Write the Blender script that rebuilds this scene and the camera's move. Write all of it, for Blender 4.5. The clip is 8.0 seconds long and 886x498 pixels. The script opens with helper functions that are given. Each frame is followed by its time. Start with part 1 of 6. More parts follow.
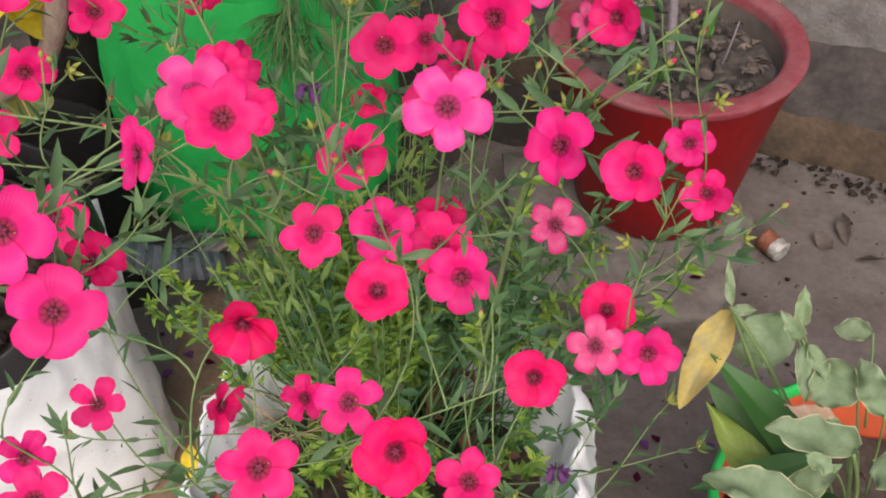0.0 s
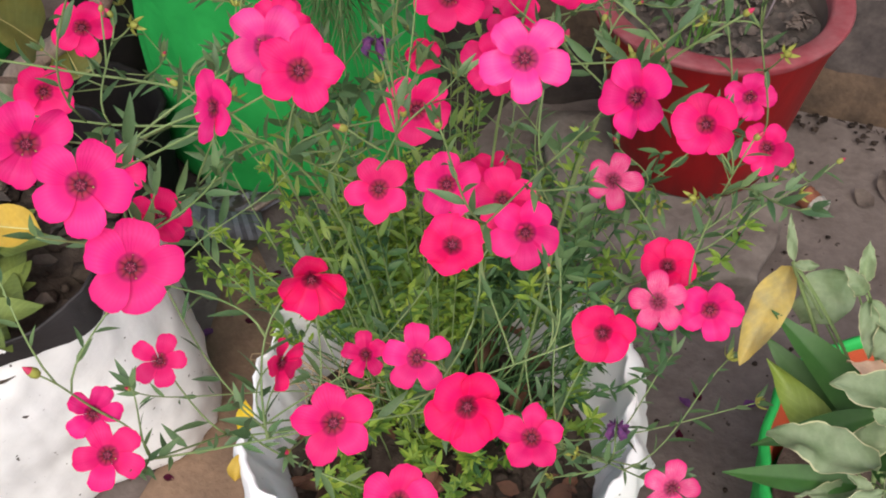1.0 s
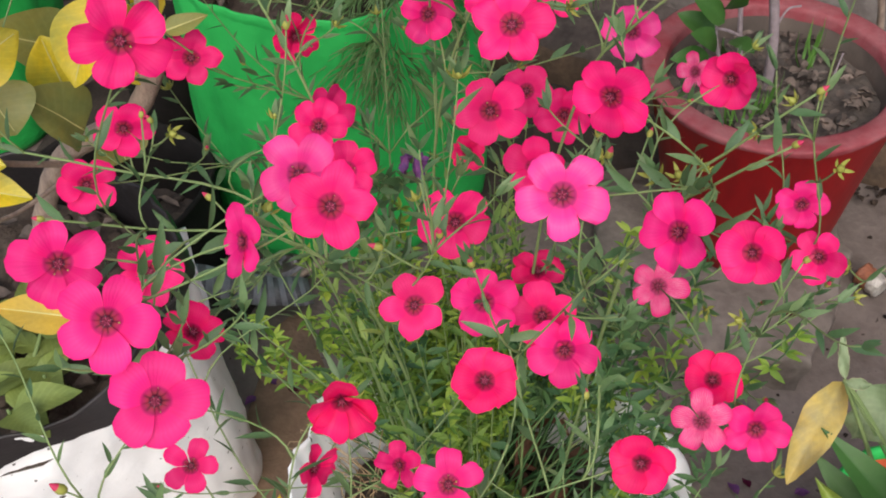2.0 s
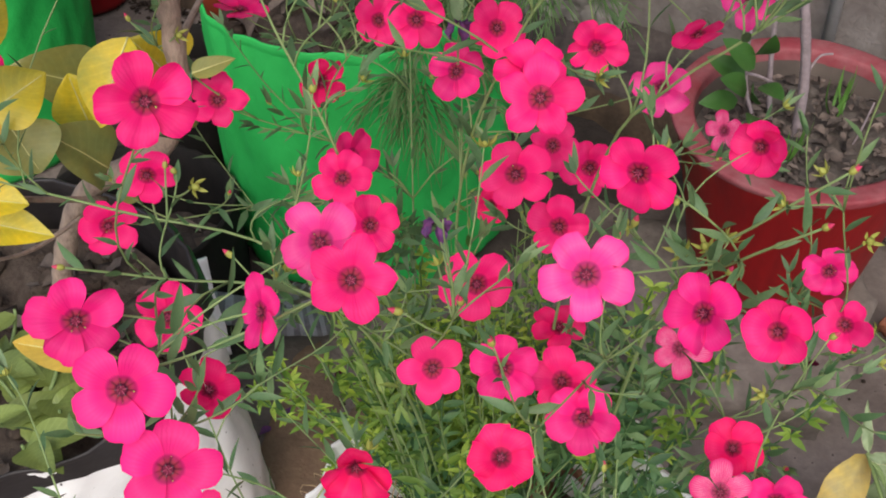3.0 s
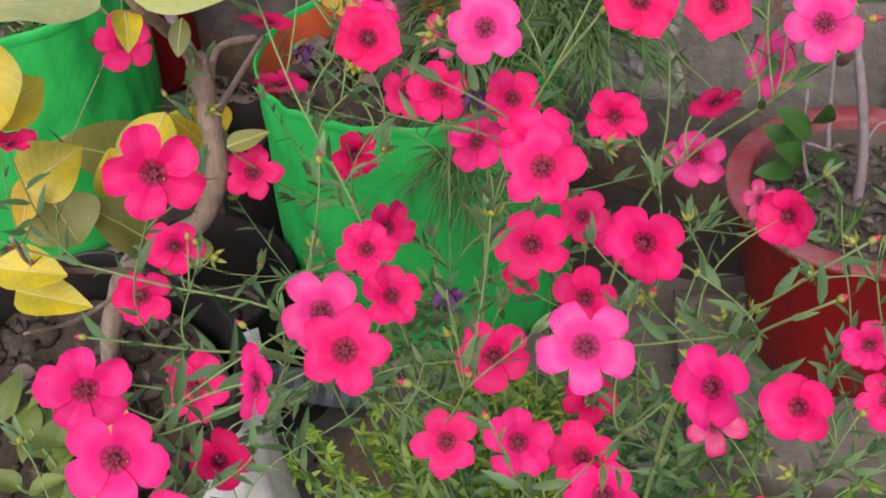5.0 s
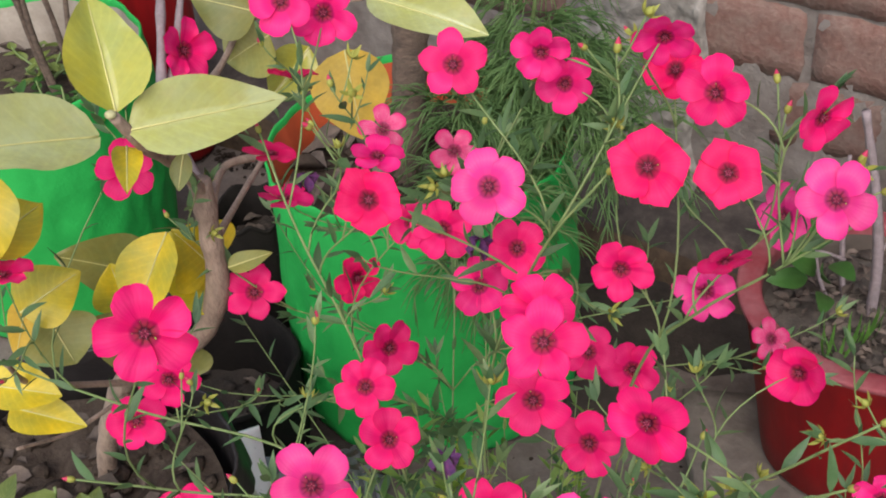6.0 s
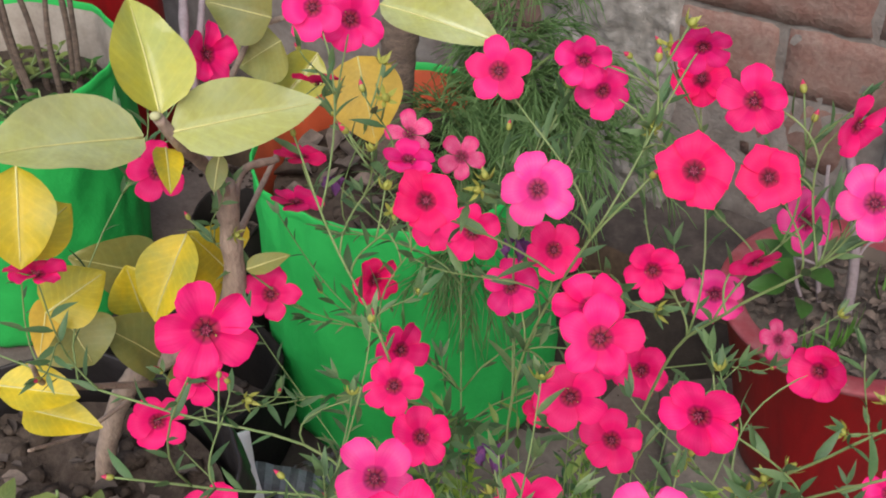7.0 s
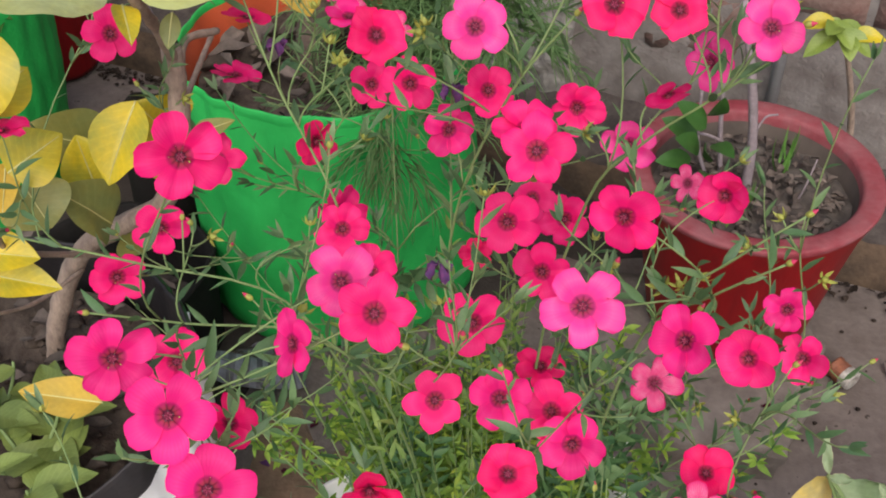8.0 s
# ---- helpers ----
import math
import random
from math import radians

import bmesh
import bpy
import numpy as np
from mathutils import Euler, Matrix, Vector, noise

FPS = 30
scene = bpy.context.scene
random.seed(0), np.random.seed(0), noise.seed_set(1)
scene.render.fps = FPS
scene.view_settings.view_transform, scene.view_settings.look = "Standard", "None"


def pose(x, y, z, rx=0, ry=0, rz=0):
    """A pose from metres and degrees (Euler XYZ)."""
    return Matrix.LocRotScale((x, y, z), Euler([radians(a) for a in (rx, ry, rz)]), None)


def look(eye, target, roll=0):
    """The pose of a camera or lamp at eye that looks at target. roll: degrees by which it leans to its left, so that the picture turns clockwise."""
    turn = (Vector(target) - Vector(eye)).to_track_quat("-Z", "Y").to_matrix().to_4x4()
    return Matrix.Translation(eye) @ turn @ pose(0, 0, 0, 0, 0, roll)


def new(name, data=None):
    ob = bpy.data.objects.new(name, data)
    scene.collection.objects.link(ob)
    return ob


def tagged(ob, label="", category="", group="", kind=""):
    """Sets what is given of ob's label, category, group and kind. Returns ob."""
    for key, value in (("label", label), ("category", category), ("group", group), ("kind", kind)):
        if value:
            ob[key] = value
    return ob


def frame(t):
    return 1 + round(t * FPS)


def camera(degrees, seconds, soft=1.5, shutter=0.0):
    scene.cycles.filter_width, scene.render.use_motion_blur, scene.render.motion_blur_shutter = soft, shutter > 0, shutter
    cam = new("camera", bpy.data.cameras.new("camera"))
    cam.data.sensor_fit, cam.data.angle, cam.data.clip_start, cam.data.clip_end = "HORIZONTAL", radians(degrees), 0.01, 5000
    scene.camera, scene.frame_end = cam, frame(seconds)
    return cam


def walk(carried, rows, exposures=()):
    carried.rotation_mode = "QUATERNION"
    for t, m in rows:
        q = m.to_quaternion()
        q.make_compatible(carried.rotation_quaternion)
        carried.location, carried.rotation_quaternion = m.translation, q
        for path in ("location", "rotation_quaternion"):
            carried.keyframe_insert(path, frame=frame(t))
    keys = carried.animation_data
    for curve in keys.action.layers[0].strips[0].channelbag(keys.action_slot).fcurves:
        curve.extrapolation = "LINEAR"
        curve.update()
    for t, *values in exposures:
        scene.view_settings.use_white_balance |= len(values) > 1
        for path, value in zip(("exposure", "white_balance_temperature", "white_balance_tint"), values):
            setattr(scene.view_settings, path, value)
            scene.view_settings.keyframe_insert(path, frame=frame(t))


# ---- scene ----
# camera and its way: seconds, eye, target, lean
cam = camera(43.0, 8.0, 1.9)
PATH = [
    (0, (0.031, 0.023, 0.957), (0.001, 1.439, -0.456), -0.2),
    (0.5, (0.018, 0.013, 0.951), (-0.029, 1.372, -0.516), -0.1),
    (1, (0.005, 0.023, 0.952), (-0.052, 1.389, -0.508), -1.2),
    (1.5, (0.001, 0.037, 0.960), (-0.096, 1.424, -0.480), -1.6),
    (2, (0.013, 0.064, 0.973), (-0.143, 1.465, -0.446), -2.8),
    (2.2, (0.011, 0.061, 0.976), (-0.160, 1.481, -0.428), -3.1),
    (3.5, (0.011, 0.099, 0.990), (-0.191, 1.507, -0.412), -1.5),
    (4, (0.003, 0.077, 0.981), (-0.196, 1.534, -0.378), -2.8),
    (4.2, (0.005, 0.067, 0.986), (-0.205, 1.528, -0.374), -2.9),
    (5.3, (0.053, 0.113, 0.980), (-0.329, 1.596, -0.307), -6.0),
    (5.5, (0.044, 0.125, 0.993), (-0.333, 1.608, -0.294), -5.5),
    (6, (0.046, 0.138, 1.011), (-0.334, 1.667, -0.221), -4.7),
    (6.5, (0.018, 0.149, 1.024), (-0.295, 1.687, -0.218), -2.3),
    (7, (-0.001, 0.115, 1.019), (-0.276, 1.676, -0.206), -2.0),
    (7.5, (-0.022, 0.069, 1.014), (-0.202, 1.614, -0.243), -0.5),
    (8, (-0.013, 0.037, 1.016), (-0.115, 1.534, -0.303), -0.0),
]
walk(cam, [(t, look(eye, target, lean)) for t, eye, target, lean in PATH])

# ---- world and light: open shade under a bright hazy sky ----
world = bpy.data.worlds.new("sky")
scene.world = world
world.use_nodes = True
wn = world.node_tree.nodes
sky = wn.new("ShaderNodeTexSky")
sky.sky_type = "NISHITA"
sky.sun_disc = False
sky.sun_elevation = radians(48)
sky.sun_rotation = radians(177)
sky.air_density, sky.dust_density, sky.ozone_density = 1.2, 4.0, 0.6
world.node_tree.links.new(sky.outputs["Color"], wn["Background"].inputs["Color"])
wn["Background"].inputs["Strength"].default_value = 0.138
sun_data = bpy.data.lights.new("sun", "SUN")
sun_data.energy, sun_data.angle, sun_data.color = 1.75, radians(60), (1.0, 0.965, 0.93)
sun = new("sun", sun_data)
sun.matrix_world = look((0.1, -1.7, 2.85), (0, 0.6, 0.3))
scene.view_settings.exposure = 0.42

rnd = random.Random(11)


# ---- materials ----
def mat(name, base, rough=0.6, second=None, scale=40.0, amount=0.5, bump=0.3, bump_scale=200.0, fine=0.15,
        metal=0.0, spec=0.5, through_light=0.0, jitter=0.0, coords="Object", stretch=(1, 1, 1), coat=0.0, veins=0.0, specks=0.0, pieces=0.0):
    """A node material: base colour broken by two scales of noise, fine relief, and light through thin leaves."""
    m = bpy.data.materials.new(name)
    m.use_nodes = True
    nt, nodes = m.node_tree, m.node_tree.nodes
    link = nt.links.new
    b = nodes["Principled BSDF"]
    tc = nodes.new("ShaderNodeTexCoord")
    mp = nodes.new("ShaderNodeMapping")
    mp.inputs["Scale"].default_value = stretch
    if coords == "Position":
        link(nodes.new("ShaderNodeNewGeometry").outputs["Position"], mp.inputs["Vector"])
    else:
        link(tc.outputs[coords], mp.inputs["Vector"])
    big = nodes.new("ShaderNodeTexNoise")
    big.inputs["Scale"].default_value, big.inputs["Detail"].default_value = scale, 6.0
    big.inputs["Roughness"].default_value = 0.6
    small = nodes.new("ShaderNodeTexNoise")
    small.inputs["Scale"].default_value, small.inputs["Detail"].default_value = bump_scale, 4.0
    link(mp.outputs["Vector"], big.inputs["Vector"])
    link(mp.outputs["Vector"], small.inputs["Vector"])
    ramp = nodes.new("ShaderNodeMapRange")
    ramp.inputs["From Min"].default_value, ramp.inputs["From Max"].default_value = 0.35, 0.68
    ramp.inputs["To Max"].default_value = amount
    link(big.outputs["Fac"], ramp.inputs["Value"])
    mix = nodes.new("ShaderNodeMix")
    mix.data_type = "RGBA"
    mix.inputs["A"].default_value = (*base, 1)
    mix.inputs["B"].default_value = (*(second or [c * 0.5 for c in base]), 1)
    link(ramp.outputs["Result"], mix.inputs["Factor"])
    hsv = nodes.new("ShaderNodeHueSaturation")
    link(mix.outputs["Result"], hsv.inputs["Color"])
    if veins:       # paler side veins slanting from the midrib
        def calc(kind, a, b):
            q = nodes.new("ShaderNodeMath")
            q.operation = kind
            for slot, x in ((0, a), (1, b)):
                if isinstance(x, float):
                    q.inputs[slot].default_value = x
                else:
                    link(x, q.inputs[slot])
            return q.outputs[0]
        uv = nodes.new("ShaderNodeUVMap")
        sep = nodes.new("ShaderNodeSeparateXYZ")
        link(uv.outputs["UV"], sep.inputs["Vector"])
        off = calc("ABSOLUTE", calc("SUBTRACT", sep.outputs["X"], 0.5), 0.0)
        run = calc("ADD", calc("SUBTRACT", calc("MULTIPLY", sep.outputs["Y"], 9.0), calc("MULTIPLY", off, 5.0)), calc("MULTIPLY", big.outputs["Fac"], 0.9))
        line = calc("POWER", calc("ABSOLUTE", calc("SINE", calc("MULTIPLY", run, math.pi), 0.0), 0.0), 14.0)
        pale = nodes.new("ShaderNodeMix")
        pale.data_type = "RGBA"
        link(mix.outputs["Result"], pale.inputs["A"])
        pale.inputs["B"].default_value = (*[min(1, c * 1.5 + .06) for c in base], 1)
        link(calc("MULTIPLY", line, veins), pale.inputs["Factor"])
        link(pale.outputs["Result"], hsv.inputs["Color"])
    if specks:      # scattered crumbs of dirt
        sp = nodes.new("ShaderNodeTexNoise")
        sp.inputs["Scale"].default_value, sp.inputs["Detail"].default_value = specks, 1.0
        link(mp.outputs["Vector"], sp.inputs["Vector"])
        cut = nodes.new("ShaderNodeMapRange")
        cut.inputs["From Min"].default_value, cut.inputs["From Max"].default_value = 0.74, 0.77
        link(sp.outputs["Fac"], cut.inputs["Value"])
        dirt = nodes.new("ShaderNodeMix")
        dirt.data_type = "RGBA"
        link(mix.outputs["Result"], dirt.inputs["A"])
        dirt.inputs["B"].default_value = (0.05, 0.04, 0.035, 1)
        link(cut.outputs["Result"], dirt.inputs["Factor"])
        link(dirt.outputs["Result"], hsv.inputs["Color"])
    val = nodes.new("ShaderNodeMath")
    val.operation = "MULTIPLY_ADD"
    val.inputs[1].default_value, val.inputs[2].default_value = 2 * fine, 1 - fine
    link(small.outputs["Fac"], val.inputs[0])
    last = val.outputs[0]
    if jitter:
        info = nodes.new("ShaderNodeObjectInfo")
        j = nodes.new("ShaderNodeMath")
        j.operation = "MULTIPLY_ADD"
        j.inputs[1].default_value, j.inputs[2].default_value = 2 * jitter, 1 - jitter
        link(info.outputs["Random"], j.inputs[0])
        k = nodes.new("ShaderNodeMath")
        k.operation = "MULTIPLY"
        link(j.outputs[0], k.inputs[0])
        link(last, k.inputs[1])
        last = k.outputs[0]
    if pieces:      # each leaf of a joined clump in its own shade
        geo = nodes.new("ShaderNodeNewGeometry")
        shade = nodes.new("ShaderNodeMath")
        shade.operation = "MULTIPLY_ADD"
        shade.inputs[1].default_value, shade.inputs[2].default_value = 2 * pieces, 1 - pieces
        link(geo.outputs["Random Per Island"], shade.inputs[0])
        both = nodes.new("ShaderNodeMath")
        both.operation = "MULTIPLY"
        link(shade.outputs[0], both.inputs[0])
        link(last, both.inputs[1])
        last = both.outputs[0]
        hue = nodes.new("ShaderNodeMath")
        hue.operation = "MULTIPLY_ADD"
        hue.inputs[1].default_value, hue.inputs[2].default_value = -.05, .525
        link(geo.outputs["Random Per Island"], hue.inputs[0])
        link(hue.outputs[0], hsv.inputs["Hue"])
    link(last, hsv.inputs["Value"])
    link(hsv.outputs["Color"], b.inputs["Base Color"])
    b.inputs["Roughness"].default_value, b.inputs["Metallic"].default_value = rough, metal
    b.inputs["Specular IOR Level"].default_value = spec
    b.inputs["Coat Weight"].default_value = coat
    if bump:
        bp = nodes.new("ShaderNodeBump")
        bp.inputs["Strength"].default_value, bp.inputs["Distance"].default_value = bump, 0.002
        link(small.outputs["Fac"], bp.inputs["Height"])
        link(bp.outputs["Normal"], b.inputs["Normal"])
    if through_light:
        tr = nodes.new("ShaderNodeBsdfTranslucent")
        link(hsv.outputs["Color"], tr.inputs["Color"])
        ms = nodes.new("ShaderNodeMixShader")
        ms.inputs["Fac"].default_value = through_light
        link(b.outputs["BSDF"], ms.inputs[1])
        link(tr.outputs["BSDF"], ms.inputs[2])
        link(ms.outputs["Shader"], nodes["Material Output"].inputs["Surface"])
    return m


def petal_mat(name, body, eye, dark, vein, vein_amount, vein_scale=3.4, lines=0.8):
    """Petal skin: a dull eye ringed and rayed with dark lines at the base, fine veins fanning to the edge."""
    m = bpy.data.materials.new(name)
    m.use_nodes = True
    nt, nodes = m.node_tree, m.node_tree.nodes
    link = nt.links.new

    def calc(kind, p, q=0.0, clamp=False):
        n = nodes.new("ShaderNodeMath")
        n.operation, n.use_clamp = kind, clamp
        for slot, x in ((0, p), (1, q)):
            if isinstance(x, float):
                n.inputs[slot].default_value = x
            else:
                link(x, n.inputs[slot])
        return n.outputs[0]

    def blend(fac, p, q):
        n = nodes.new("ShaderNodeMix")
        n.data_type = "RGBA"
        link(fac, n.inputs["Factor"])
        link(p, n.inputs["A"])
        n.inputs["B"].default_value = (*q, 1)
        return n.outputs["Result"]

    b = nodes["Principled BSDF"]
    uv = nodes.new("ShaderNodeUVMap")
    sep = nodes.new("ShaderNodeSeparateXYZ")
    link(uv.outputs["UV"], sep.inputs["Vector"])
    ramp = nodes.new("ShaderNodeValToRGB")
    e = ramp.color_ramp.elements
    e[0].position, e[0].color = 0.0, (*dark, 1)
    e[1].position, e[1].color = 1.0, (body[0] * .95, body[1] * .8, body[2] * 0.84, 1)
    half = [(p + q) / 2 for p, q in zip(dark, body)]
    # the paler stop at .60 puts the petal's soft sheen into its colour
    for at, c in ((.06, dark), (.10, eye), (.150, [(p + q) / 2 for p, q in zip(eye, half)]), (.192, (body[0] * .48, body[1] * .5, body[2] * .5)),
                  (.250, (body[0] * .9, body[1] * .85, body[2] * .85)), (.40, (body[0] * .98, body[1], body[2])),
                  (.60, (min(1, body[0] * 1.05), body[1] * 2.3 + .016, body[2] * 1.25)), (.92, (body[0], body[1] * 1.1, body[2] * 1.02))):
        e.new(at).color = (*c, 1)
    link(sep.outputs["Y"], ramp.inputs["Fac"])
    wave = nodes.new("ShaderNodeTexWave")
    wave.wave_type, wave.bands_direction = "BANDS", "X"
    wave.inputs["Scale"].default_value, wave.inputs["Distortion"].default_value = vein_scale, 3.5
    wave.inputs["Detail"].default_value, wave.inputs["Detail Scale"].default_value = 3.0, 2.0
    link(uv.outputs["UV"], wave.inputs["Vector"])
    patch = nodes.new("ShaderNodeTexNoise")
    patch.inputs["Scale"].default_value = 3.0
    link(uv.outputs["UV"], patch.inputs["Vector"])
    middle = calc("POWER", calc("ABSOLUTE", calc("SINE", calc("MULTIPLY", sep.outputs["Y"], math.pi))), 1.5)
    veined = blend(calc("MULTIPLY", calc("MULTIPLY", calc("MULTIPLY", wave.outputs["Fac"], patch.outputs["Fac"]), middle), vein_amount), ramp.outputs["Color"], vein)
    # dark rays of the eye
    ray = calc("POWER", calc("ABSOLUTE", calc("COSINE", calc("MULTIPLY", sep.outputs["X"], 2 * math.pi))), 5.0)
    near = calc("MULTIPLY", calc("SUBTRACT", 0.225, sep.outputs["Y"]), 14.0, True)
    skin = blend(calc("MULTIPLY", calc("MULTIPLY", ray, near), calc("MULTIPLY", patch.outputs["Fac"], 1.5 * lines)), veined, [c * .45 for c in dark])
    info = nodes.new("ShaderNodeObjectInfo")
    hsv = nodes.new("ShaderNodeHueSaturation")
    j = nodes.new("ShaderNodeMath")
    j.operation = "MULTIPLY_ADD"
    j.inputs[1].default_value, j.inputs[2].default_value = 0.30, 0.84
    link(info.outputs["Random"], j.inputs[0])
    link(j.outputs[0], hsv.inputs["Value"])
    link(skin, hsv.inputs["Color"])
    link(hsv.outputs["Color"], b.inputs["Base Color"])
    b.inputs["Roughness"].default_value = 0.55
    b.inputs["Specular IOR Level"].default_value = 0.22
    b.inputs["Sheen Weight"].default_value, b.inputs["Sheen Roughness"].default_value = 0.06, 0.4
    b.inputs["Sheen Tint"].default_value = (1.0, 0.55, 0.75, 1)
    bp = nodes.new("ShaderNodeBump")
    bp.inputs["Strength"].default_value, bp.inputs["Distance"].default_value = 0.15, 0.0006
    link(wave.outputs["Fac"], bp.inputs["Height"])
    link(bp.outputs["Normal"], b.inputs["Normal"])
    tr = nodes.new("ShaderNodeBsdfTranslucent")
    link(hsv.outputs["Color"], tr.inputs["Color"])
    ms = nodes.new("ShaderNodeMixShader")
    ms.inputs["Fac"].default_value = 0.40
    link(b.outputs["BSDF"], ms.inputs[1])
    link(tr.outputs["BSDF"], ms.inputs[2])
    link(ms.outputs["Shader"], nodes["Material Output"].inputs["Surface"])
    return m


PETAL = [
    petal_mat("petal_crimson", (0.90, 0.006, 0.150), (0.22, 0.008, 0.036), (0.10, 0.002, 0.020), (0.72, 0.004, 0.085), 0.30),
    petal_mat("petal_red", (0.90, 0.009, 0.190), (0.34, 0.024, 0.052), (0.085, 0.003, 0.024), (0.74, 0.006, 0.12), 0.30),
    petal_mat("petal_rose", (0.90, 0.014, 0.235), (0.36, 0.030, 0.062), (0.095, 0.004, 0.032), (0.74, 0.012, 0.17), 0.30),
    petal_mat("petal_pink", (0.90, 0.042, 0.315), (0.34, 0.030, 0.075), (0.11, 0.005, 0.045), (0.76, 0.036, 0.25), 0.30),
    petal_mat("petal_pale", (0.80, 0.020, 0.21), (0.30, 0.02, 0.07), (0.14, 0.004, 0.035), (0.95, 0.72, 0.86), 0.50, 4.5),
]
M_THROAT = mat("throat", (0.20, 0.006, 0.045), 0.8, (0.07, 0.002, 0.018), 700, 0.9, 0.2, 1500)
M_FILAMENT = mat("filament", (0.42, 0.06, 0.13), 0.6, (0.28, 0.03, 0.08), 600, 0.6, 0)
M_ANTHER = mat("anther", (0.05, 0.02, 0.04), 0.8, (0.2, 0.1, 0.12), 900, 0.6, 0)
M_SEPAL = mat("sepal", (0.27, 0.33, 0.06), 0.6, (0.40, 0.34, 0.08), 300, 0.7, 0, through_light=0.15)
M_BUDTIP = mat("bud_tip", (0.50, 0.018, 0.095), 0.6, (0.34, 0.03, 0.06), 500, 0.7, 0)
M_WITHER = mat("withered", (0.060, 0.020, 0.10), 0.8, (0.15, 0.03, 0.13), 400, 0.8, 0.5, 600)
M_STEM = mat("flax_stem", (0.130, 0.205, 0.068), 0.6, (0.215, 0.285, 0.115), 60, 0.8, 0.1, 800)
M_LEAF = mat("flax_leaf", (0.076, 0.155, 0.060), 0.5, (0.135, 0.232, 0.100), 60, 0.8, 0.15, 700, through_light=0.25, jitter=0.3, pieces=0.3)
M_FOLIAGE = mat("flax_foliage", (0.26, 0.41, 0.05), 0.6, (0.14, 0.26, 0.04), 35, 0.9, 0.1, 500, through_light=0.3, pieces=0.4)
M_BAG = mat("woven_white", (0.90, 0.91, 0.925), 0.4, (0.77, 0.785, 0.82), 12, 0.5, 0.5, 60, 0.05, specks=170)
M_LINER = mat("black_liner", (0.017, 0.015, 0.016), 0.5, (0.036, 0.032, 0.034), 20, 0.6, 0.4, 90, spec=0.4)
M_BLACK = mat("dull_black_plastic", (0.008, 0.007, 0.007), 0.8, (0.018, 0.015, 0.014), 20, 0.6, 0.3, 160, spec=0.15)
M_GREEN = mat("green_fabric", (0.026, 0.40, 0.082), 0.6, (0.016, 0.30, 0.058), 14, 0.7, 0.6, 90, 0.06, spec=0.28)
M_ORANGE = mat("orange_lining", (0.50, 0.085, 0.03), 0.6, (0.36, 0.06, 0.025), 12, 0.7, 0.2, 600)
M_REDPOT = mat("red_paint", (0.22, 0.004, 0.006), 0.5, (0.135, 0.004, 0.006), 38, 0.8, 0.2, 120, 0.10, spec=0.3, stretch=(1, 1, .10))
M_RIM = mat("worn_rim", (0.21, 0.034, 0.046), 0.65, (0.255, 0.095, 0.105), 34, 0.9, 0.4, 160, 0.15, spec=0.3)
M_MUD = mat("mud_inside", (0.13, 0.105, 0.09), 0.9, (0.07, 0.057, 0.05), 30, 0.8, 0.5, 120, spec=0.2)
M_SOIL = mat("dry_soil", (0.11, 0.092, 0.08), 0.95, (0.045, 0.038, 0.034), 60, 0.9, 0.8, 220, 0.3)
M_SOILDARK = mat("dark_soil", (0.042, 0.031, 0.025), 0.95, (0.085, 0.067, 0.054), 80, 0.8, 0.8, 260, 0.3, spec=0.2)
M_DRY = mat("dry_leaf", (0.11, 0.084, 0.07), 0.8, (0.035, 0.027, 0.023), 60, 0.8, 0.4, 300, 0.2, jitter=0.45)
M_GROUND = mat("dusty_concrete", (0.158, 0.131, 0.121), 0.95, (0.098, 0.079, 0.071), 14, 0.9, 0.9, 110, 0.26, spec=0.2, specks=110)
M_LEDGE = mat("damp_dark_ledge", (0.036, 0.030, 0.029), 0.9, (0.085, 0.070, 0.064), 26, 0.9, 1.0, 130, 0.35, spec=0.25)
M_STONE = mat("stone_block", (0.185, 0.158, 0.142), 0.9, (0.105, 0.086, 0.076), 30, 0.9, 1.0, 90, 0.2, spec=0.2)
M_FOOT = mat("wall_footing", (0.052, 0.038, 0.030), 0.95, (0.014, 0.011, 0.010), 22, 1.0, 1.0, 120, 0.35, spec=0.15)
M_FOOTFACE = mat("brown_footing_face", (0.100, 0.069, 0.048), 0.95, (0.042, 0.031, 0.024), 24, 0.9, 0.9, 140, 0.3, spec=0.2)
M_MORTAR = mat("mortar", (0.205, 0.185, 0.178), 0.95, (0.105, 0.086, 0.08), 25, 0.9, 1.0, 200, 0.3)
M_BRICK = mat("brick_face", (0.150, 0.080, 0.068), 0.95, (0.175, 0.128, 0.114), 40, 0.8, 1.0, 160, 0.28, jitter=0.14, coords="Position")
M_PLASTER = mat("old_plaster", (0.31, 0.29, 0.275), 0.9, (0.13, 0.118, 0.109), 60, 0.9, 1.0, 240, 0.3)
M_DRYMUD = mat("dry_brown_mud", (0.22, 0.145, 0.10), 0.95, (0.13, 0.09, 0.066), 16, 0.9, 0.8, 160, 0.25, spec=0.2)
M_BARK = mat("grey_bark", (0.33, 0.25, 0.20), 0.85, (0.19, 0.14, 0.115), 120, 0.9, 0.8, 400, 0.2, stretch=(1, 1, .5))
M_TRUNK = mat("brown_bark", (0.16, 0.115, 0.09), 0.9, (0.07, 0.052, 0.043), 60, 0.9, 1.0, 260, 0.3, stretch=(1, 1, 2.5))
M_BROWNLEAF = mat("brown_leaf", (0.20, 0.092, 0.055), 0.8, (0.075, 0.036, 0.024), 50, 0.8, 0.3, 300, 0.2, jitter=0.45)
